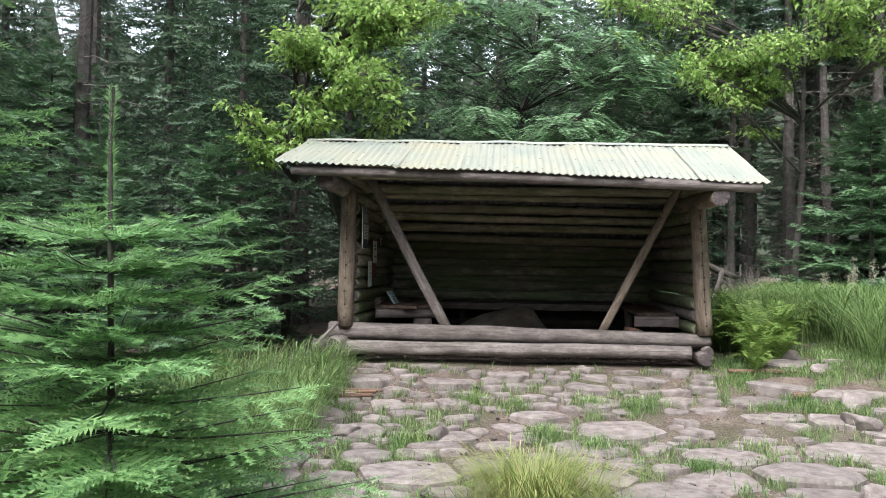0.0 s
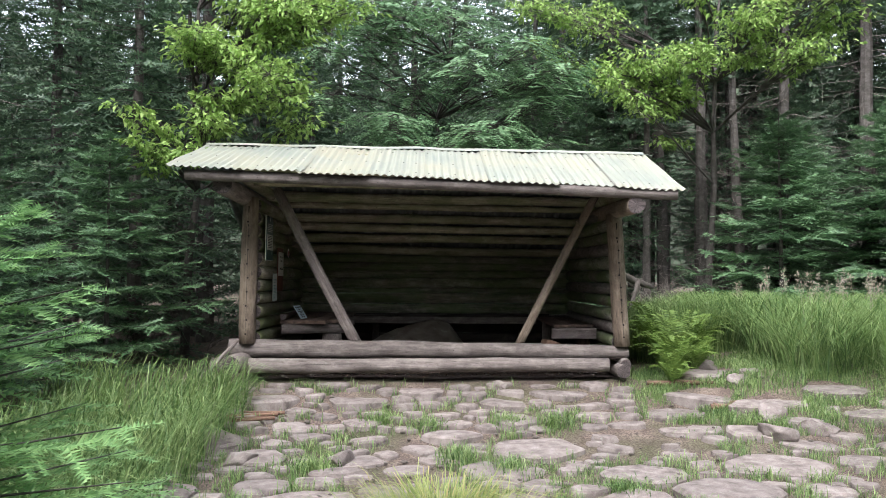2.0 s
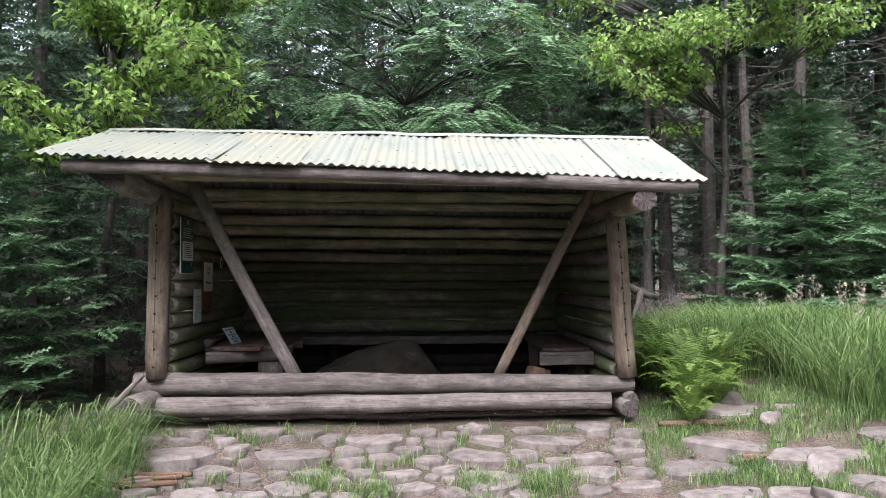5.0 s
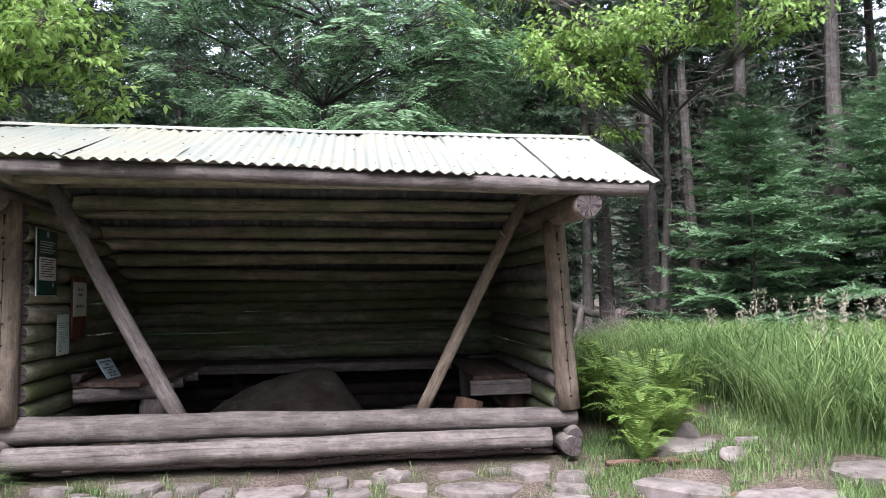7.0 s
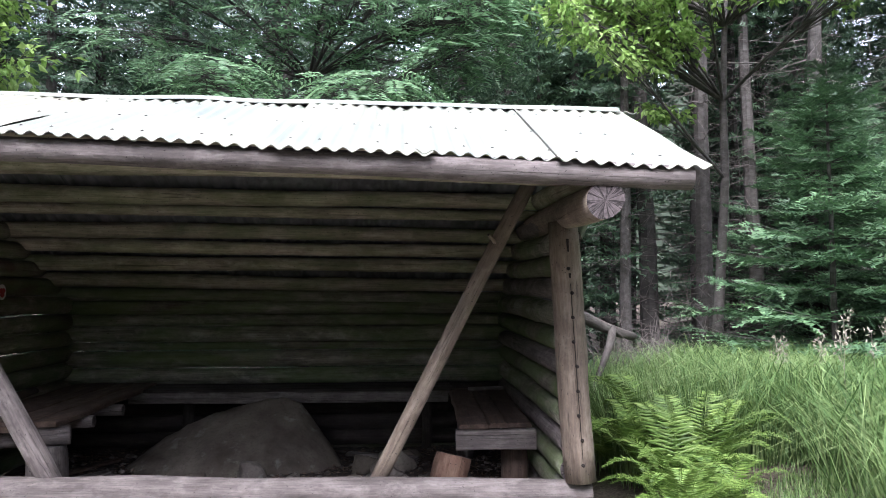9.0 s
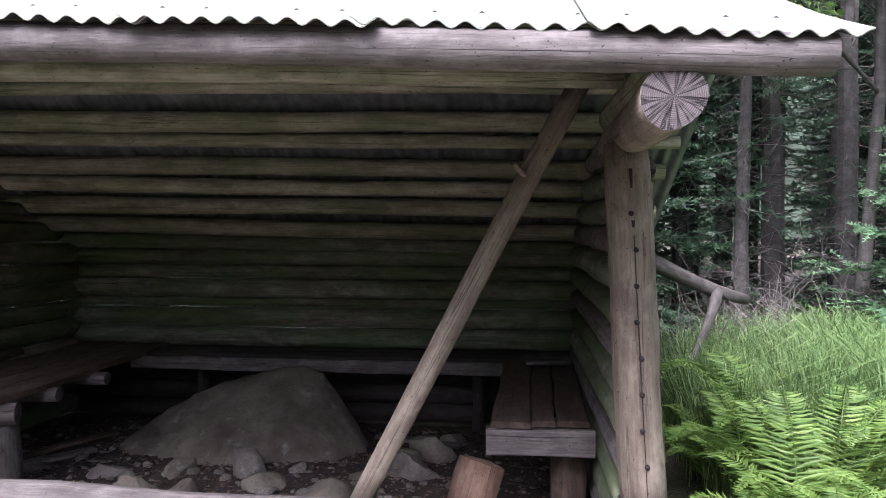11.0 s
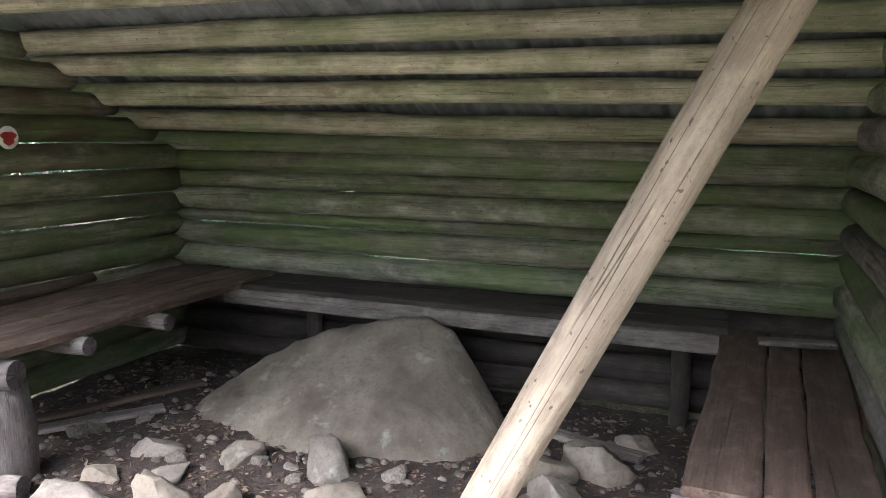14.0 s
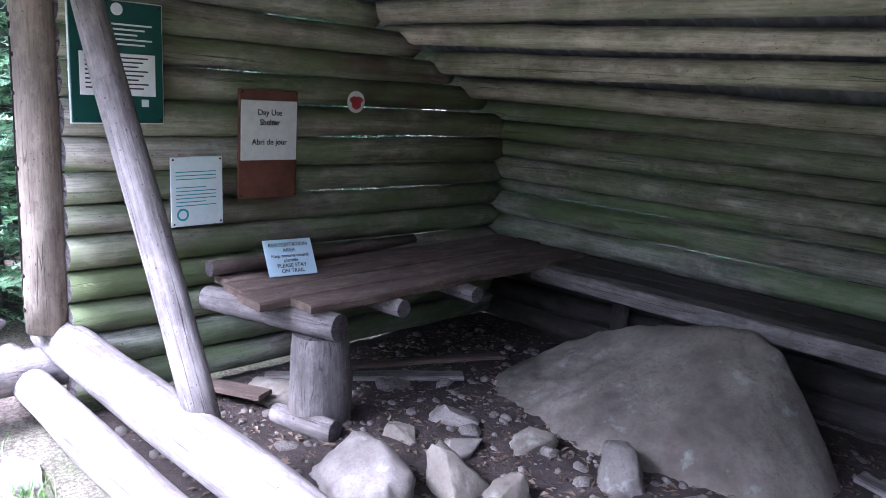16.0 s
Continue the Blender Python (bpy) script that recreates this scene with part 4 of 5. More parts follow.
for x, y, h in ((1.45, 7.25, 0.16), (1.0, 6.45, 0.17), (1.9, 7.2, 0.17), (0.75, 7.2, 0.14), (1.35, 6.2, 0.16), (0.35, 7.4, 0.12), (2.1, 5.6, 0.12), (-0.1, 6.2, 0.13)):
    xy = np.c_[x + rs.normal(0, 0.09, 260), y + rs.normal(0, 0.07, 260)]
    blades(so, lift_to_ground(xy), rs.uniform(0, 6.28, 260), rs.uniform(0.5, 1, 260) * h, rs.uniform(0.3, 1.1, 260), rs.uniform(0.002, 0.004, 260))
tagged(new("short_grass", so.mesh("short_grass", [GRASS])), "short green grass in the joints between the stones", "grass", kind="stuff")

so = Soup()
xy = np.concatenate([field(1000, 4.35, 9.5, 7.8, 11.5, 0.05, 26), field(260, 5.2, 9.5, 6.0, 7.8, 0.05, 22), field(200, 4.7, 6.2, 4.4, 6.2, 0.06, 22)])
n = len(xy)
wind = np.repeat(rs.uniform(0, 6.28, n // 2 + 1), 2)[:n] + rs.normal(0, 0.5, n)
blades(so, lift_to_ground(xy), wind, rs.uniform(0.35, 0.85, n), rs.uniform(0.6, 1.9, n), rs.uniform(0.003, 0.0055, n))
xy = field(620, 3.4, 4.8, 9.3, 11.3, 0.05, 20)
n = len(xy)
blades(so, lift_to_ground(xy), rs.uniform(0, 6.28, n), rs.uniform(0.4, 0.78, n), rs.uniform(0.2, 0.6, n), rs.uniform(0.002, 0.0045, n))
xy = np.concatenate([field(420, -2.8, -1.0, 3.6, 7.9, 0.07, 18)])
n = len(xy)
blades(so, lift_to_ground(xy), rs.normal(0.2, 1.2, n), rs.uniform(0.22, 0.55, n), rs.uniform(0.4, 1.2, n), rs.uniform(0.003, 0.006, n))
tagged(new("tall_grass", so.mesh("tall_grass", [GRASS])), "tall arching green meadow grass beside the clearing", "grass", kind="stuff")

# seed heads above the tall grass
so = Soup()
for k in range(60):
    x, y = rs.uniform(4.6, 7.2), rs.uniform(8.0, 10.4)
    z = ground_z(x, y)
    top = np.array([x - rs.uniform(0, 0.12), y, z + rs.uniform(0.75, 1.0)])
    tube(so, [(x, y, z), (x - 0.02, y, z + 0.45), top], 0.002, 0.0012, 3)
    m = 26
    p = top + np.c_[rs.normal(0, 0.022, m), rs.normal(0, 0.014, m), -rs.uniform(0, 0.2, m)]
    leaves(so, p, rs.normal(0, 1, size=(m, 3)) + [0, 0, 1.2], rs.normal(size=(m, 3)), np.full(m, 0.034), np.full(m, 0.006), 0)
tagged(new("grass_seed_heads", so.mesh("grass_seed_heads", [plain_material("dry_seed_head", (0.33, 0.30, 0.24), 0.9, 0.3)])), "pale dry seed heads over the tall grass", "grass", kind="stuff")

STRAW = leaf_material("dry_straw_blade", (0.22, 0.19, 0.07), (0.40, 0.35, 0.14), (0.55, 0.48, 0.24), 0.3)
tussock = thing("sedge_tussock", "arching yellow-green sedge tussock among the stones", "grass clump")
for name, mat, n in (("foliage", SEDGE, 1300), ("dry_foliage", STRAW, 260)):
    so = Soup()
    rr, aa = np.abs(rs.normal(0, 0.15, n)), rs.uniform(0, 6.28, n)
    xy = np.c_[0.78 + rr * np.cos(aa) * 1.3, 4.55 + rr * np.sin(aa)]
    blades(so, lift_to_ground(xy), aa + rs.normal(0, 0.5, n), rs.uniform(0.2, 0.45, n), rs.uniform(0.4, 1.5, n), rs.uniform(0.002, 0.004, n))
    part(name, so.mesh(name, [mat]), tussock)


# ---- ferns ----
def fern_meshes(seed, fronds=13, size=0.68):
    """The fronds of one fern, a mesh each."""
    rs = np.random.RandomState(seed)
    out = []
    for k in range(fronds):
        so = Soup()
        a = 6.28 * k / fronds + rs.normal(0, 0.25)
        ln = size * rs.uniform(0.75, 1.15)
        o = np.array([math.cos(a), math.sin(a), 0])
        sd = np.array([-math.sin(a), math.cos(a), 0])
        s = np.linspace(0, 1, 9)[:, None]
        lift = rs.uniform(0.7, 1.25)
        pts = o * ln * s ** 1.3 * 0.8 + np.array([0, 0, 1]) * ln * (lift * 1.7 * s - lift * 1.0 * s ** 2.4)
        tube(so, pts, 0.003, 0.001, 3)
        u = np.linspace(0.12, 0.99, 40)
        base = np.stack([np.interp(u, s[:, 0], pts[:, i]) for i in range(3)], axis=1)
        wide = ln * 0.27 * np.minimum(1, (u - 0.05) * 4) * (1 - u) ** 0.7 + 0.01
        fwd = unit(np.gradient(base, axis=0))
        for sg in (-1, 1):
            d = unit(sg * sd + 0.35 * fwd + np.array([0, 0, -0.12]))
            leaves(so, base, d + rs.normal(0, 0.06, size=d.shape), np.cross(fwd, sd) * -1 + rs.normal(0, 0.15, size=d.shape), wide * rs.uniform(0.85, 1.1, len(wide)), np.minimum(0.0085, wide * 0.2))
        out.append(so.mesh("frond", [FERN]))
    return out


FERNS = [fern_meshes(40 + k) for k in range(3)]
for k, (x, y, s) in enumerate(((3.36, 8.4, 0.75), (3.5, 8.75, 0.9), (3.45, 9.15, 1.0), (3.72, 9.0, 0.9), (3.25, 8.12, 0.55), (3.95, 9.3, 0.8), (3.6, 9.55, 1.05), (3.4, 9.75, 0.85), (3.62, 8.5, 0.65), (4.6, 5.6, 0.6))):
    ob = thing("fern", "bright yellow-green fern beside the shelter's corner post" if k < 9 else "small fern among the grass", "fern", pose(x, y, ground_z(x, y) - 0.02, 0, 0, 47 * k), "ferns by the shelter")
    for frond in FERNS[k % 3]:
        part("frond", frond, ob)
    ob.scale = (s, s, s)

# ---- young conifers near the path ----
YOUNG = conifer_meshes(2.03, 1.05, 21, bare=0.04, whorl=0.115, per=9, twigs=15, comb=24, needle=0.032, thin=0, droop=0.12, mat=NEEDLE_NEW, shape=0.85, trunk_r=0.016, leader=0.8)
plant_conifer("young_spruce", YOUNG, -0.57, 2.16, "small bright green young spruce at the clearing's edge", "young conifers")
MID = conifer_meshes(5.0, 1.5, 22, bare=0.08, whorl=0.19, per=7, twigs=14, comb=16, needle=0.042, thin=0, droop=0.2, mat=NEEDLE_NEW)
plant_conifer("young_spruce", MID, -2.35, 3.1, "bushy green young spruce beside the path", "young conifers", 0.9)
FIR = conifer_meshes(3.3, 1.75, 23, bare=0.04, whorl=0.25, per=7, twigs=15, comb=14, needle=0.058, thin=0, droop=0.06, mat=NEEDLE, shape=0.7, tilt=0.4)
for k, (x, y, s) in enumerate(((5.85, 11.1, 1.0), (7.35, 10.6, 1.05), (8.2, 12.0, 1.15), (8.9, 9.2, 1.0), (7.0, 13.2, 1.1), (-2.65, 8.7, 0.8), (-3.3, 7.2, 0.8), (-4.0, 6.2, 0.9), (-5.2, 9.5, 1.2))):
    plant_conifer("young_fir", FIR, x, y, "dense green young fir at the forest edge", "young firs", s, 63 * k)
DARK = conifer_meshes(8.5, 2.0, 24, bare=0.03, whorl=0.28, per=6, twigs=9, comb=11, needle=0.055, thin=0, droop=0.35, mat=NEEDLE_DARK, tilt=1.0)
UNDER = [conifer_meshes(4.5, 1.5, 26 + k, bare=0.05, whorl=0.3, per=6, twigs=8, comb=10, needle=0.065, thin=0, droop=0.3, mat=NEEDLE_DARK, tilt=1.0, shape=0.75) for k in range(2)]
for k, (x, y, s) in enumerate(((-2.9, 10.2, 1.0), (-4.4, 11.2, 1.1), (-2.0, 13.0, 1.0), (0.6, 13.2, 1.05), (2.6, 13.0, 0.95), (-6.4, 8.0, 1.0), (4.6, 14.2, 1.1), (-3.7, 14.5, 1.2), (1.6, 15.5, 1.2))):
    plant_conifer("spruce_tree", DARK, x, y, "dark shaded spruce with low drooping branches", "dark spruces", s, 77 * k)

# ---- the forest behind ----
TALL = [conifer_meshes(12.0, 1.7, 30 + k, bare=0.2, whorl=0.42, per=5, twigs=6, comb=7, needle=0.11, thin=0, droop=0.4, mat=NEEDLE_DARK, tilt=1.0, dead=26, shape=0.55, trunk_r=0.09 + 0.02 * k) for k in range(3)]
spots = []
rng = random.Random(9)
while len(spots) < 84:
    x, y = rng.uniform(-20, 22), rng.uniform(13.5, 34)
    if len(spots) > 62:
        x, y = rng.choice((rng.uniform(-17, -6.5), rng.uniform(9.5, 18))), rng.uniform(5, 16)
    if all((x - a) ** 2 + (y - b) ** 2 > 0.9 for a, b in spots):
        spots.append((x, y))
for k in range(62):
    x, y = rng.uniform(-13, 16), rng.uniform(13.3, 24)
    if k > 44:
        x, y = rng.choice((rng.uniform(-12, -5), rng.uniform(8.5, 14))), rng.uniform(6, 14)
    plant_conifer("understory_spruce", UNDER[k % 2], x, y, "small dark spruce growing under the forest trees", "understory trees", rng.uniform(0.7, 1.3), rng.uniform(0, 360))
for k, (x, y) in enumerate(spots):
    plant_conifer("forest_spruce", TALL[k % 3], x, y, "tall bare-stemmed spruce with dead lower twigs", "forest trees", rng.uniform(0.8, 1.2), rng.uniform(0, 360))
# unseen spruces behind and beside the camera's path, added to block low sky light
for k in range(44):
    x, y = rng.uniform(-13, 15), rng.uniform(-15, -3.5)
    if k % 3 == 0:
        x, y = rng.choice((rng.uniform(-11, -5), rng.uniform(8, 13))), rng.uniform(-4, 6)
    plant_conifer("forest_spruce", TALL[k % 3], x, y, "tall bare-stemmed spruce with dead lower twigs", "forest trees", rng.uniform(0.9, 1.2), rng.uniform(0, 360))


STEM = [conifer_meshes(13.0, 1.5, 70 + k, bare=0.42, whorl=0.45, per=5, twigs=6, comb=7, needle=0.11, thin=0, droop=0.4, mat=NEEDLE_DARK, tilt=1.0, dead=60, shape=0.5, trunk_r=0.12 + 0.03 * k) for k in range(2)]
for k, (x, y) in enumerate(((4.9, 13.4), (5.9, 14.3), (7.0, 13.5), (8.3, 13.0), (6.6, 16.0), (9.6, 12.2), (3.6, 15.2), (-2.7, 12.6), (-4.8, 9.4), (-6.0, 12.0), (10.2, 14.5), (0.2, 14.6), (4.4, 12.7), (4.15, 14.1), (5.3, 15.4), (5.4, 12.9), (6.2, 13.3), (7.6, 14.8), (8.9, 14.2), (5.0, 17.2), (6.1, 18.0), (7.4, 17.1), (8.6, 16.4), (9.7, 17.8), (4.0, 17.8), (11.2, 13.2), (10.6, 16.6), (7.0, 19.5), (9.2, 20.0), (5.6, 20.4), (3.1, 18.6), (-1.4, 15.5), (-3.2, 13.6), (-4.2, 15.6), (-5.3, 13.9), (1.3, 17.0))):
    plant_conifer("bare_spruce", STEM[k % 2], x, y, "grey spruce stem with dead twigs and a high crown", "bare stems", 1.0 if k < 12 else 0.62 + 0.05 * (k % 6), 67 * k)


def backdrop_mesh():
    """A far ring of forest with an uneven top."""
    v, f = [], []
    n = 360
    for i in range(n):
        a = 2 * math.pi * i / n
        r = 58 + 5 * noise.noise(Vector((math.cos(a) * 4, math.sin(a) * 4, 0)))
        top = 15 + 6 * noise.noise(Vector((math.cos(a) * 30, math.sin(a) * 30, 3))) + (3 if i % 2 else 0)
        v += [(r * math.cos(a), r * math.sin(a), -2), (r * math.cos(a), r * math.sin(a), top)]
    for i in range(n):
        a, b = 2 * i, 2 * ((i + 1) % n)
        f += [(a, b, b + 1), (a, b + 1, a + 1)]
    so = Soup()
    so.add(v, f)
    return so.mesh("backdrop", [plain_material("far_forest", (0.055, 0.075, 0.05), 1.0, 0.6, 0, 0.6)])


tagged(new("backdrop", backdrop_mesh()), "far hazy wall of conifer forest", "forest", kind="structure")


# ---- broadleaf trees ----
def broadleaf(name, x, y, height, sprays, seed, label, mat, leaf=0.07, pinnate=False, per=60, spread=0.5, trunk_to=None):
    """A thin-stemmed tree with limbs that reach to each spray (centre, radius)."""
    rs = np.random.RandomState(seed)
    g = ground_z(x, y)
    wood, green = Soup(), Soup()
    top = np.array(trunk_to if trunk_to else (x + 0.2, y - 0.1, g + height))
    root = np.array((x, y, g - 0.2))
    s = np.linspace(0, 1, 8)[:, None]
    stem = root + (top - root) * s + rs.normal(0, 0.06, size=(8, 3)) * s
    tube(wood, stem, 0.065, 0.015, 8)
    for cx, cy, cz, r in sprays:
        c = np.array((cx, cy, cz))
        i = int(np.argmin(np.abs(stem[:, 2] - (cz - 0.3 * np.hypot(cx - x, cy - y))))) 
        t = np.linspace(0, 1, 5)[:, None]
        limb = stem[i] + (c - stem[i]) * t + np.array([0, 0, 0.25]) * (t - t ** 2) + rs.normal(0, 0.04, size=(5, 3)) * t
        tube(wood, limb, 0.018, 0.006, 5)
        k = int(per * (r / 0.4) ** 2) + 8
        dirs = rs.normal(size=(k, 3))
        dirs = unit(dirs) * [1.35, 1.35, 0.55]
        ends = c + dirs * r * rs.uniform(0.25, 1.0, size=(k, 1))
        for e in ends:
            a = limb[rs.randint(2, 5)]
            mid = (a + e) / 2 + rs.normal(0, 0.04, size=3)
            tube(wood, [a, mid, e], 0.004, 0.0015, 3)
            o = unit((e - c)[None])[0] * [1, 1, 0.3]
            if pinnate:
                az = math.atan2(o[1], o[0]) + rs.normal(0, 0.5)
                d = np.array([math.cos(az), math.sin(az), rs.uniform(-0.7, 0.1)])
                sd = np.array([-math.sin(az), math.cos(az), 0])
                u = np.repeat(np.linspace(0.2, 0.95, 6), 2)
                sg = np.tile([1.0, -1.0], 6)[:, None]
                p = e + d * 0.24 * u[:, None] - np.array([0, 0, 0.05]) * (u ** 2)[:, None]
                dd = sg * sd + 0.35 * d + rs.normal(0, 0.06, size=(12, 3))
                leaves(green, p, dd, np.tile(np.array([0, -0.45, 1.0]) + 0.35 * rs.normal(size=3), (12, 1)) + 0.15 * rs.normal(size=(12, 3)), 0.092 * rs.uniform(0.8, 1.15, 12), np.full(12, 0.0145))
                tube(wood, [e, e + d * 0.24 - np.array([0, 0, 0.05])], 0.0015, 0.001, 3)
            else:
                m = 7
                p = a + (e - a) * rs.uniform(0.45, 1.0, size=(m, 1)) + rs.normal(0, 0.02, size=(m, 3))
                dd = o + rs.normal(0, 0.7, size=(m, 3)) + [0, 0, -0.5]
                leaves(green, p, dd, rs.normal(0, 0.45, size=(m, 3)) + [0, 0, 1.0], leaf * rs.uniform(0.7, 1.25, m), leaf * 0.27 * rs.uniform(0.8, 1.2, m))
    ob = thing(name, label, "tree", pose(0, 0, 0))
    part("trunk", wood.mesh("trunk", [BARK], True), ob)
    part("crown", green.mesh("crown", [mat]), ob)
    return ob


def cloud(seed, boxes):
    """Spray centres strewn over boxes (x0, x1, y0, y1, z0, z1, count, radius)."""
    rng = random.Random(seed)
    return [(rng.uniform(a, b), rng.uniform(c, d), rng.uniform(e, f), r * rng.uniform(0.75, 1.25)) for a, b, c, d, e, f, n, r in boxes for _ in range(n)]


broadleaf("birch_tree", -2.3, 10.3, 5.2, cloud(1, ((-1.9, -0.7, 8.7, 9.6, 2.95, 4.1, 15, 0.36), (-1.6, 0.2, 8.9, 9.8, 3.6, 5.0, 14, 0.38), (-2.3, -1.6, 8.3, 9.0, 2.3, 3.2, 7, 0.25))), 51, "young birch with yellow-green leaves hanging over the roof", LEAF, 0.085, per=42)
broadleaf("maple_tree", 5.1, 12.0, 5.5, cloud(2, ((3.2, 4.4, 10.6, 11.6, 3.2, 4.8, 12, 0.36), (4.2, 6.6, 9.5, 11.5, 3.9, 5.4, 16, 0.4), (2.2, 3.4, 10.8, 11.8, 4.2, 5.4, 8, 0.36))), 52, "thin maple with yellow-green leaves at the forest edge", LEAF, 0.08, per=40)
broadleaf("rowan_tree", 0.9, 12.1, 5.0, cloud(3, ((-0.6, 2.6, 10.6, 11.6, 2.6, 3.4, 22, 0.34), (-0.8, 3.0, 10.8, 11.8, 3.4, 5.2, 26, 0.4))), 53, "rowan sapling with feathery green leaves behind the shelter", ASH_LEAF, 0.08, pinnate=True, per=34)

# ---- dead brush and fallen wood ----
def brush(x, y, seed, n, size, label):
    rs = np.random.RandomState(seed)
    so = Soup()
    for _ in range(n):
        p = np.array([x, y, ground_z(x, y)]) + rs.normal(0, 1, size=3) * [0.55 * size, 0.35 * size, 0.03] + [0, 0, 0.05]
        d = unit(rs.normal(size=(1, 3)) * [1, 0.7, 1.0])[0]
        d[2] = abs(d[2])
        pts = [p]
        for _ in range(6):
            d = unit((d + rs.normal(0, 0.35, size=3))[None])[0]
            pts.append(pts[-1] + d * 0.16 * size)
        if -1.3 < min(q[0] for q in pts) < 3.3 and x > 0 and min(q[1] for q in pts) < 11.6:
            continue
        tube(so, pts, 0.008 * rs.uniform(0.5, 1.2), 0.002, 3)
        for _ in range(7):
            i = rs.randint(1, 6)
            q = pts[i] + rs.normal(0, 0.13, size=3) * size
            tube(so, [pts[i], (pts[i] + q) / 2 + rs.normal(0, 0.02, size=3), q], 0.003, 0.0012, 3)
    return tagged(new("dead_brush", so.mesh("dead_brush", [TWIG])), label, "brush", "dead brush")


brush(4.05, 11.1, 61, 150, 0.95, "tangle of grey dead branches behind the shelter")
brush(4.7, 11.9, 62, 50, 1.3, "tangle of grey dead branches under the firs")
brush(-3.0, 9.3, 63, 36, 0.8, "dark dead twigs under the spruces")
brush(-2.9, 10.8, 64, 36, 0.8, "dark dead twigs under the spruces")
brush(0.9, 13.5, 65, 20, 1.0, "grey dead branches behind the roof")
fallen = thing("fallen_log", "barkless grey fallen trunk lying in the brush", "fallen log")
add_log("stem", (3.05, 10.45, 1.45), (3.95, 11.05, 1.12), 0.064, 0.04, DEAD_WOOD, 701, fallen, bow=0.06, rough=0.12)
add_log("stem", (3.72, 10.9, 1.2), (3.45, 10.55, 0.7), 0.036, 0.02, DEAD_WOOD, 702, fallen, bow=0.06, rough=0.12)
for k, (x, y, l, rz) in enumerate(((-0.85, 7.42, 0.5, 8), (-0.75, 7.5, 0.42, -6), (-0.8, 7.36, 0.38, 2), (3.3, 8.12, 0.62, -4), (3.45, 8.05, 0.4, -16), (3.55, 7.55, 0.25, 4), (3.5, 7.5, 0.2, -8))):
    w = thing("rotten_wood", "rotten red-brown wood fragment lying on the stones", "wood", pose(x, y, ground_z(x, y) + 0.035, 0, -2, rz), "rotten wood pieces")
    add_log("fragment", (-l / 2, 0, 0), (l / 2, 0, 0), 0.028, 0.018, WOOD_RED, 710 + k, w, rough=0.35, sides=7)


# ---- signs on the log wall ----
PAPER = plain_material("laminated_paper", (0.62, 0.68, 0.66), 0.35, 0.05)
SIGN_WHITE = plain_material("white_sign_board", (0.66, 0.66, 0.62), 0.5, 0.06)
SIGN_GREEN = plain_material("dark_green_sign", (0.008, 0.055, 0.042), 0.35, 0.12)
SIGN_BROWN = plain_material("brown_backing_board", (0.115, 0.04, 0.022), 0.7, 0.3, 0, 12)
INK = plain_material("black_ink", (0.02, 0.02, 0.022), 0.6, 0.1)
INK_BLUE = plain_material("teal_ink", (0.03, 0.28, 0.30), 0.6, 0.1)
RED = plain_material("red_print", (0.36, 0.03, 0.03), 0.6, 0.2)
PALE_BLUE = plain_material("pale_blue_card", (0.50, 0.62, 0.70), 0.45, 0.05)


def slab(name, w, h, t, mat, bevel=0.002):
    """A thin board in the x-z plane, its face towards -y, centred."""
    bm = bmesh.new()
    bmesh.ops.create_cube(bm, size=1, matrix=Matrix.Diagonal((w, t, h, 1)))
    bmesh.ops.bevel(bm, geom=bm.edges[:], offset=min(bevel, t * 0.3), segments=1, affect="EDGES")
    return bm_mesh(name, bm, [mat])


def letters(text, size, mat, x, z, parent, bold=0.0, align="CENTER"):
    cu = bpy.data.curves.new("lettering", "FONT")
    cu.body, cu.size, cu.align_x, cu.offset, cu.extrude = text, size, align, bold, 0.0004
    cu.materials.append(mat)
    tmp = bpy.data.objects.new("lettering", cu)
    scene.collection.objects.link(tmp)
    bpy.context.view_layer.update()
    me = bpy.data.meshes.new_from_object(tmp.evaluated_get(bpy.context.evaluated_depsgraph_get()))
    bpy.data.objects.remove(tmp)
    return part("lettering", me, parent, pose(x, -0.008, z, 90))


def bars(name, rows, mat, parent, y=-0.0075):
    """Lines of unreadable print as plain bars (x0, x1, z, height)."""
    for x0, x1, z, h in rows:
        so = Soup()
        so.add([(x0, y, z), (x1, y, z), (x1, y, z + h), (x0, y, z + h)], [(0, 1, 2), (0, 2, 3)])
        part(name, so.mesh(name, [mat]), parent)


def pins(parent, w, h):
    for sx in (-1, 1):
        for sz in (-1, 1):
            so = Soup()
            c = np.array([sx * (w / 2 - 0.012), -0.008, sz * (h / 2 - 0.012)])
            v = [c + [0.005 * math.cos(t), 0, 0.005 * math.sin(t)] for t in np.linspace(0, 5.3, 7)] + [c + [0, -0.004, 0]]
            so.add(v, [(k, (k + 1) % 7, 7) for k in range(7)])
            part("screw", so.mesh("screw", [IRON]), parent, label="small dark screw")


def wall_sign(name, y, z, label, lean=0.0):
    """A sign on the sign wall; its own x runs along the wall."""
    return thing(name, label, "sign", pose(-0.938, y, z, 0, lean, 90), "signs on the wall")


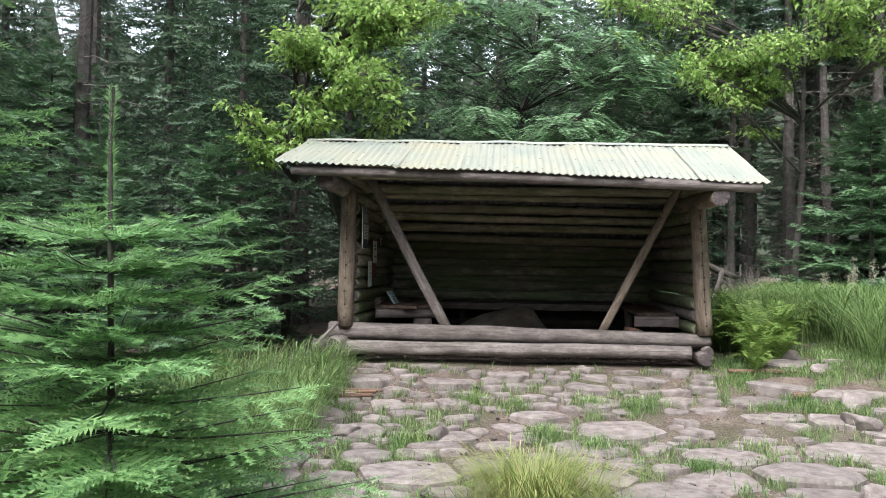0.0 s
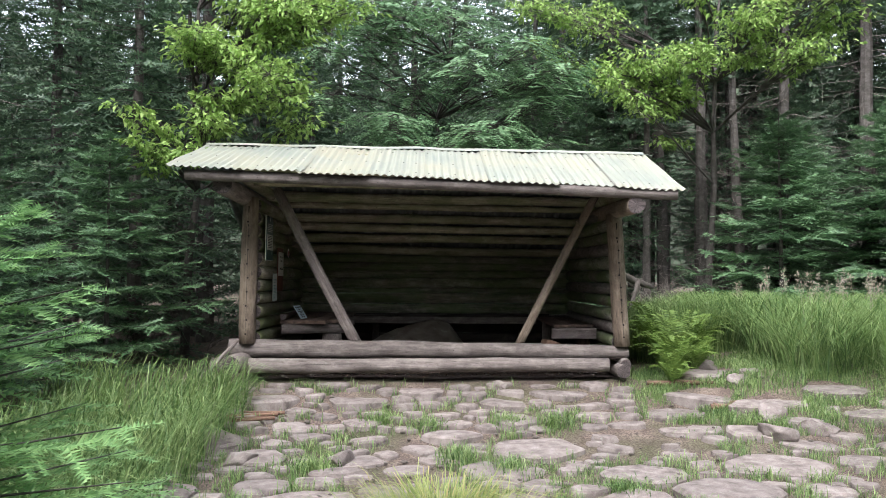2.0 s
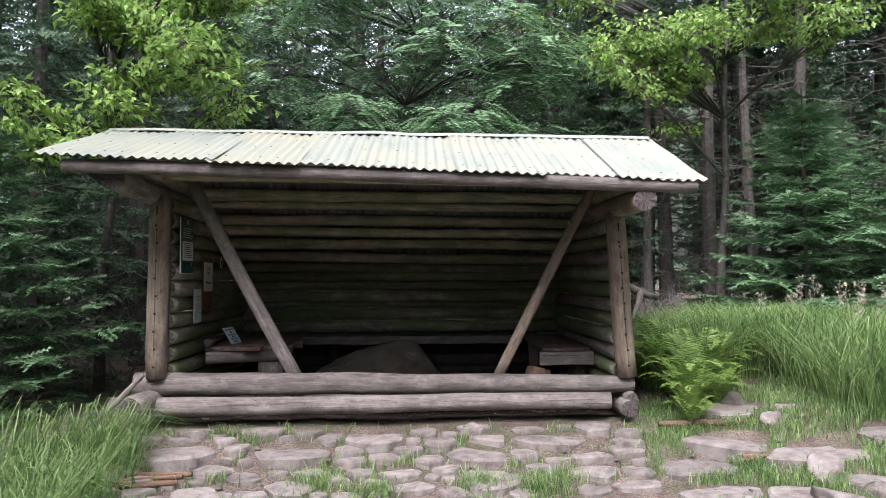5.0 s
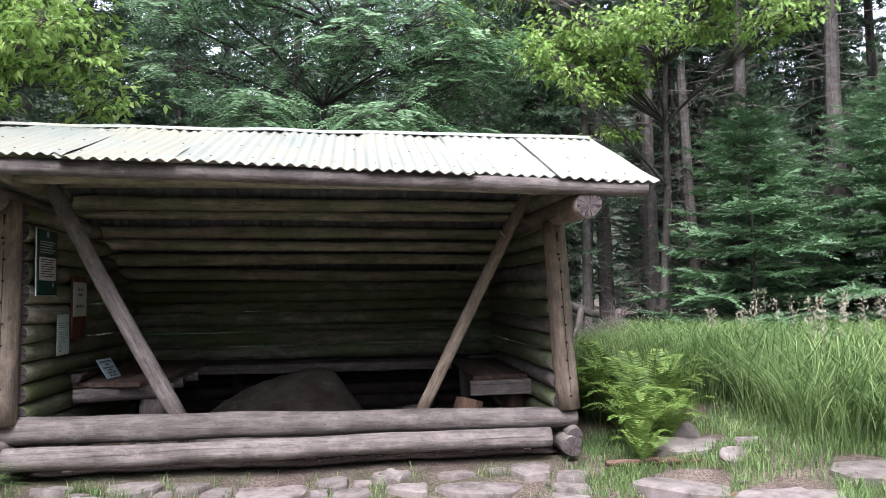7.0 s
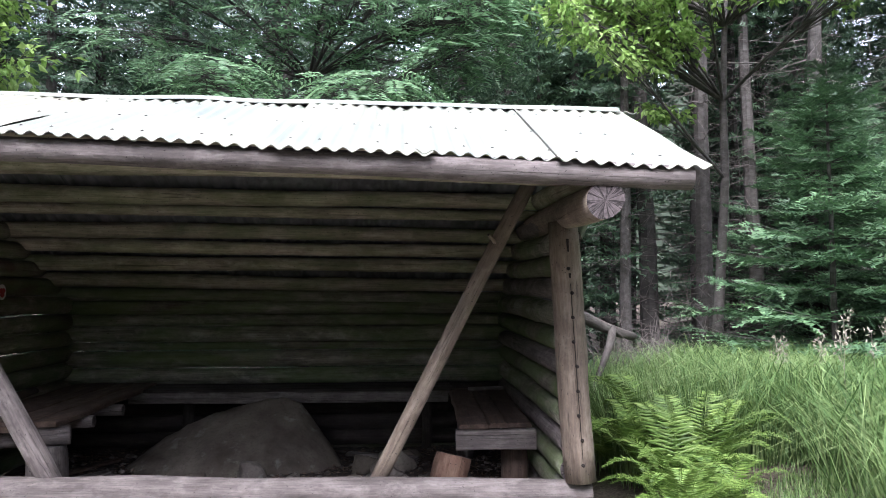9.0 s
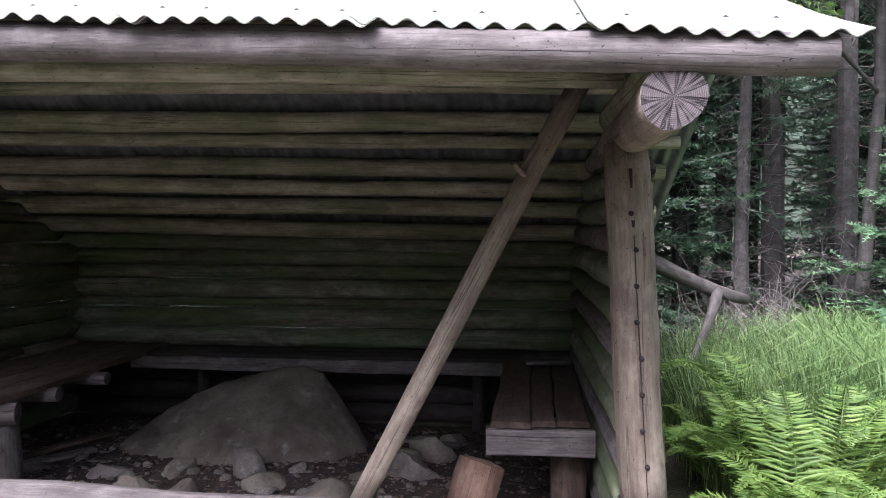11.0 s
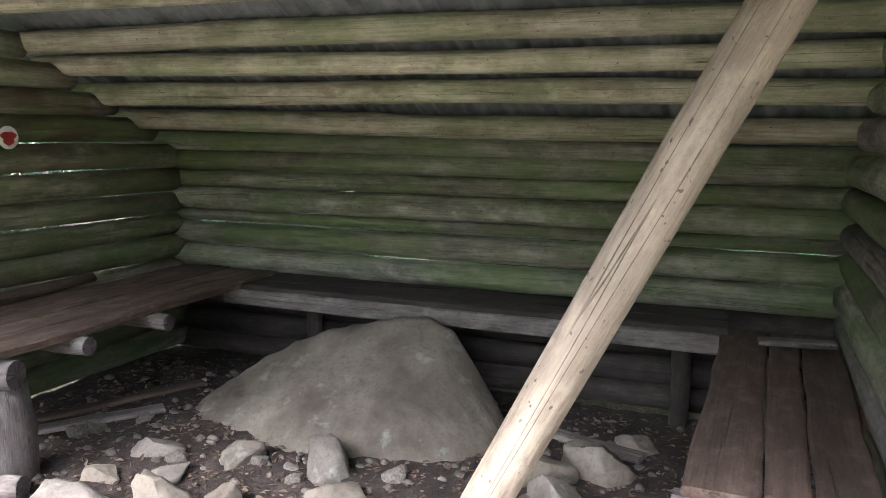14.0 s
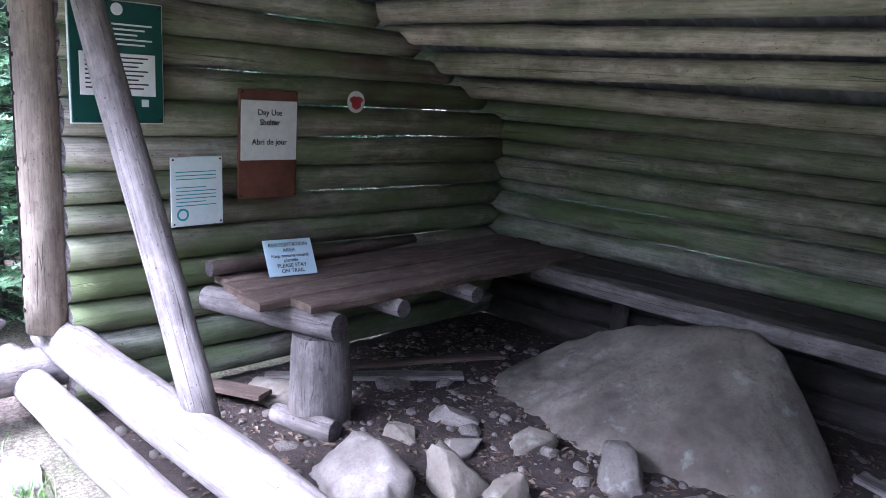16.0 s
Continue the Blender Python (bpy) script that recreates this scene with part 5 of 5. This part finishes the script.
poster = wall_sign("notice_poster", 8.715, 1.655, "dark green notice board with a white printed panel")
part("board", slab("board", 0.365, 0.47, 0.012, SIGN_GREEN), poster)
part("border", slab("border", 0.375, 0.48, 0.008, SIGN_WHITE), poster, pose(0, 0.004, 0))
part("panel", slab("panel", 0.30, 0.165, 0.004, SIGN_WHITE), poster, pose(0.0, -0.007, -0.045))
bars("print_line", [(-0.13, 0.12 - 0.02 * (k % 3), 0.018 - k * 0.017, 0.006) for k in range(8)], INK, poster, -0.0095)
bars("print_line", [(-0.14, 0.14 - 0.03 * (k % 3), 0.145 - k * 0.019, 0.007) for k in range(5)], SIGN_WHITE, poster)
so = Soup()
for c, r in (((0.0, 0.205), 0.024),):
    v = [(c[0] + r * math.cos(t), -0.0075, c[1] + r * math.sin(t)) for t in np.linspace(0, 6.28, 17)[:-1]] + [(c[0], -0.0075, c[1])]
    so.add(v, [(k, (k + 1) % 16, 16) for k in range(16)])
part("emblem", so.mesh("emblem", [SIGN_WHITE]), poster, label="round white emblem")
so = Soup()
so.add([(0.09, -0.0075, -0.17), (0.12, -0.0075, -0.17), (0.12, -0.0075, -0.14), (0.09, -0.0075, -0.14)], [(0, 1, 2), (0, 2, 3)])
part("small_mark", so.mesh("small_mark", [SIGN_WHITE]), poster, label="small white square mark")
pins(poster, 0.365, 0.47)

day = wall_sign("day_use_sign", 9.41, 1.325, "white day use shelter sign on a brown backing board", 0.5)
part("backing", slab("backing", 0.315, 0.50, 0.014, SIGN_BROWN), day, pose(0, 0.006, 0))
part("panel", slab("panel", 0.30, 0.275, 0.006, SIGN_WHITE), day, pose(0, -0.004, 0.065))
letters("Day Use", 0.038, INK, 0.0, 0.135, day, 0.0006)
letters("Shelter", 0.038, INK, 0.0, 0.09, day, 0.0006)
letters("Abri de jour", 0.038, INK, 0.0, 0.0, day, 0.0006)
pins(day, 0.315, 0.50)

paper = wall_sign("paper_notice", 9.045, 1.125, "pale laminated paper notice with teal print", -0.5)
part("sheet", slab("sheet", 0.245, 0.305, 0.006, PAPER), paper, pose(0, -0.003, 0))
bars("print_line", [(-0.10, 0.09 - 0.05 * (k % 4 == 3), 0.085 - k * 0.016 - 0.02 * (k > 2), 0.004) for k in range(9)], INK_BLUE, paper)
so = Soup()
v = [(-0.07 + r * math.cos(t), -0.0075, -0.10 + r * math.sin(t)) for r in (0.028, 0.019) for t in np.linspace(0, 6.28, 17)[:-1]]
so.add(v, [q for k in range(16) for q in ((k, (k + 1) % 16, 16 + k), ((k + 1) % 16, 16 + (k + 1) % 16, 16 + k))])
part("emblem", so.mesh("emblem", [INK_BLUE]), paper, label="round teal emblem")
pins(paper, 0.245, 0.305)

disc = wall_sign("round_marker", 9.92, 1.535, "small round white marker with a red emblem")
so = Soup()
v = [(r * math.cos(t), y, r * math.sin(t)) for r, y in ((0.055, -0.002), (0.055, -0.006)) for t in np.linspace(0, 6.28, 21)[:-1]] + [(0, -0.006, 0)]
so.add(v, [q for k in range(20) for q in ((k, (k + 1) % 20, 20 + k), ((k + 1) % 20, 20 + (k + 1) % 20, 20 + k))] + [(20 + k, 20 + (k + 1) % 20, 40) for k in range(20)])
part("plate", so.mesh("plate", [SIGN_WHITE]), disc)
so = Soup()
v = [(0.038 * math.cos(t) * (1 + 0.25 * math.sin(5 * t)), -0.0075, 0.033 * math.sin(t) * (1 + 0.2 * math.sin(3 * t))) for t in np.linspace(0, 6.28, 25)[:-1]] + [(0, -0.0075, 0)]
so.add(v, [(k, (k + 1) % 24, 24) for k in range(24)])
part("emblem", so.mesh("emblem", [RED]), disc, label="red emblem")

card = thing("reforestation_sign", "pale blue reforestation card leaning on the bench", "sign", pose(-0.70, 9.375, 0.832, -32, 0, 80))
part("card", slab("card", 0.235, 0.175, 0.006, PALE_BLUE), card, pose(0, -0.003, 0))
for text, z, size in (("REFORESTATION", 0.052, 0.025), ("AREA", 0.026, 0.025), ("Help restore natural", 0.0, 0.022), ("plantlife", -0.022, 0.022), ("PLEASE STAY", -0.048, 0.025), ("ON TRAIL", -0.074, 0.025)):
    letters(text, size, INK, 0, z, card, 0.0003)
add_log("rail_stick", (-0.84, 9.05, 0.79), (-0.86, 10.3, 0.80), 0.035, 0.025, WOOD_SEAT, 720, bench_left, rough=0.3)

# ---- loose boards and litter on the dirt floor ----
for k, (p, q, w) in enumerate((((-0.85, 9.35, 0.225), (-0.25, 10.1, 0.24), 0.09), ((-0.8, 9.6, 0.23), (-0.3, 10.45, 0.25), 0.06), ((1.45, 10.55, 0.25), (2.0, 10.4, 0.24), 0.08), ((-0.92, 9.0, 0.27), (-0.55, 9.15, 0.28), 0.1), ((2.42, 10.55, 0.755), (2.70, 10.57, 0.76), 0.07))):
    w_ = thing("loose_board", "old grey board lying on the dirt floor", "board", None, "loose boards")
    add_board("plank", p, q, w, 0.022, WOOD_SEAT if k % 2 else WOOD_OUT, 730 + k, w_, wear=0.012)
so = Soup()
rs = np.random.RandomState(77)
n = 6500
p = np.c_[rs.uniform(-0.95, 2.7, n), rs.uniform(8.6, 11.0, n), np.zeros(n)]
p[:, 2] = [ground_z(a, b) + 0.022 for a, b, _ in p]
d = rs.normal(size=(n, 3)) * [1, 1, 0.12]
leaves(so, p, d, np.tile([0, 0, 1.0], (n, 1)) + 0.3 * rs.normal(size=(n, 3)), rs.uniform(0.015, 0.05, n), rs.uniform(0.003, 0.012, n))
LITTER = leaf_material("dry_litter", (0.035, 0.022, 0.016), (0.10, 0.065, 0.045), (0.20, 0.15, 0.11), 0.05, 0.9)
tagged(new("leaf_litter", so.mesh("leaf_litter", [LITTER])), "dry brown leaf litter and wood chips on the dirt", "litter", kind="stuff")
pebble = rock_mesh("pebble", 1, 1, 0.6, STONE, 800, 1, 0.15)
so = Soup()
pv = np.array([v.co for v in pebble.vertices])
pf = np.array([list(f.vertices) for f in pebble.polygons])
for k in range(1300):
    x, y = (rs.uniform(-0.9, 2.7), rs.uniform(8.6, 10.9)) if k < 960 else (rs.uniform(-1.0, 4.2), rs.uniform(4.5, 8.1))
    s = rs.uniform(0.008, 0.04) * rs.uniform(0.5, 1)
    so.add(pv * s * rs.uniform(0.7, 1.3, size=3) + [x, y, ground_z(x, y) + 0.018], pf)
tagged(new("pebbles", so.mesh("pebbles", [DARKSTONE], True)), "small grey pebbles strewn over the dirt", "pebbles", kind="stuff")
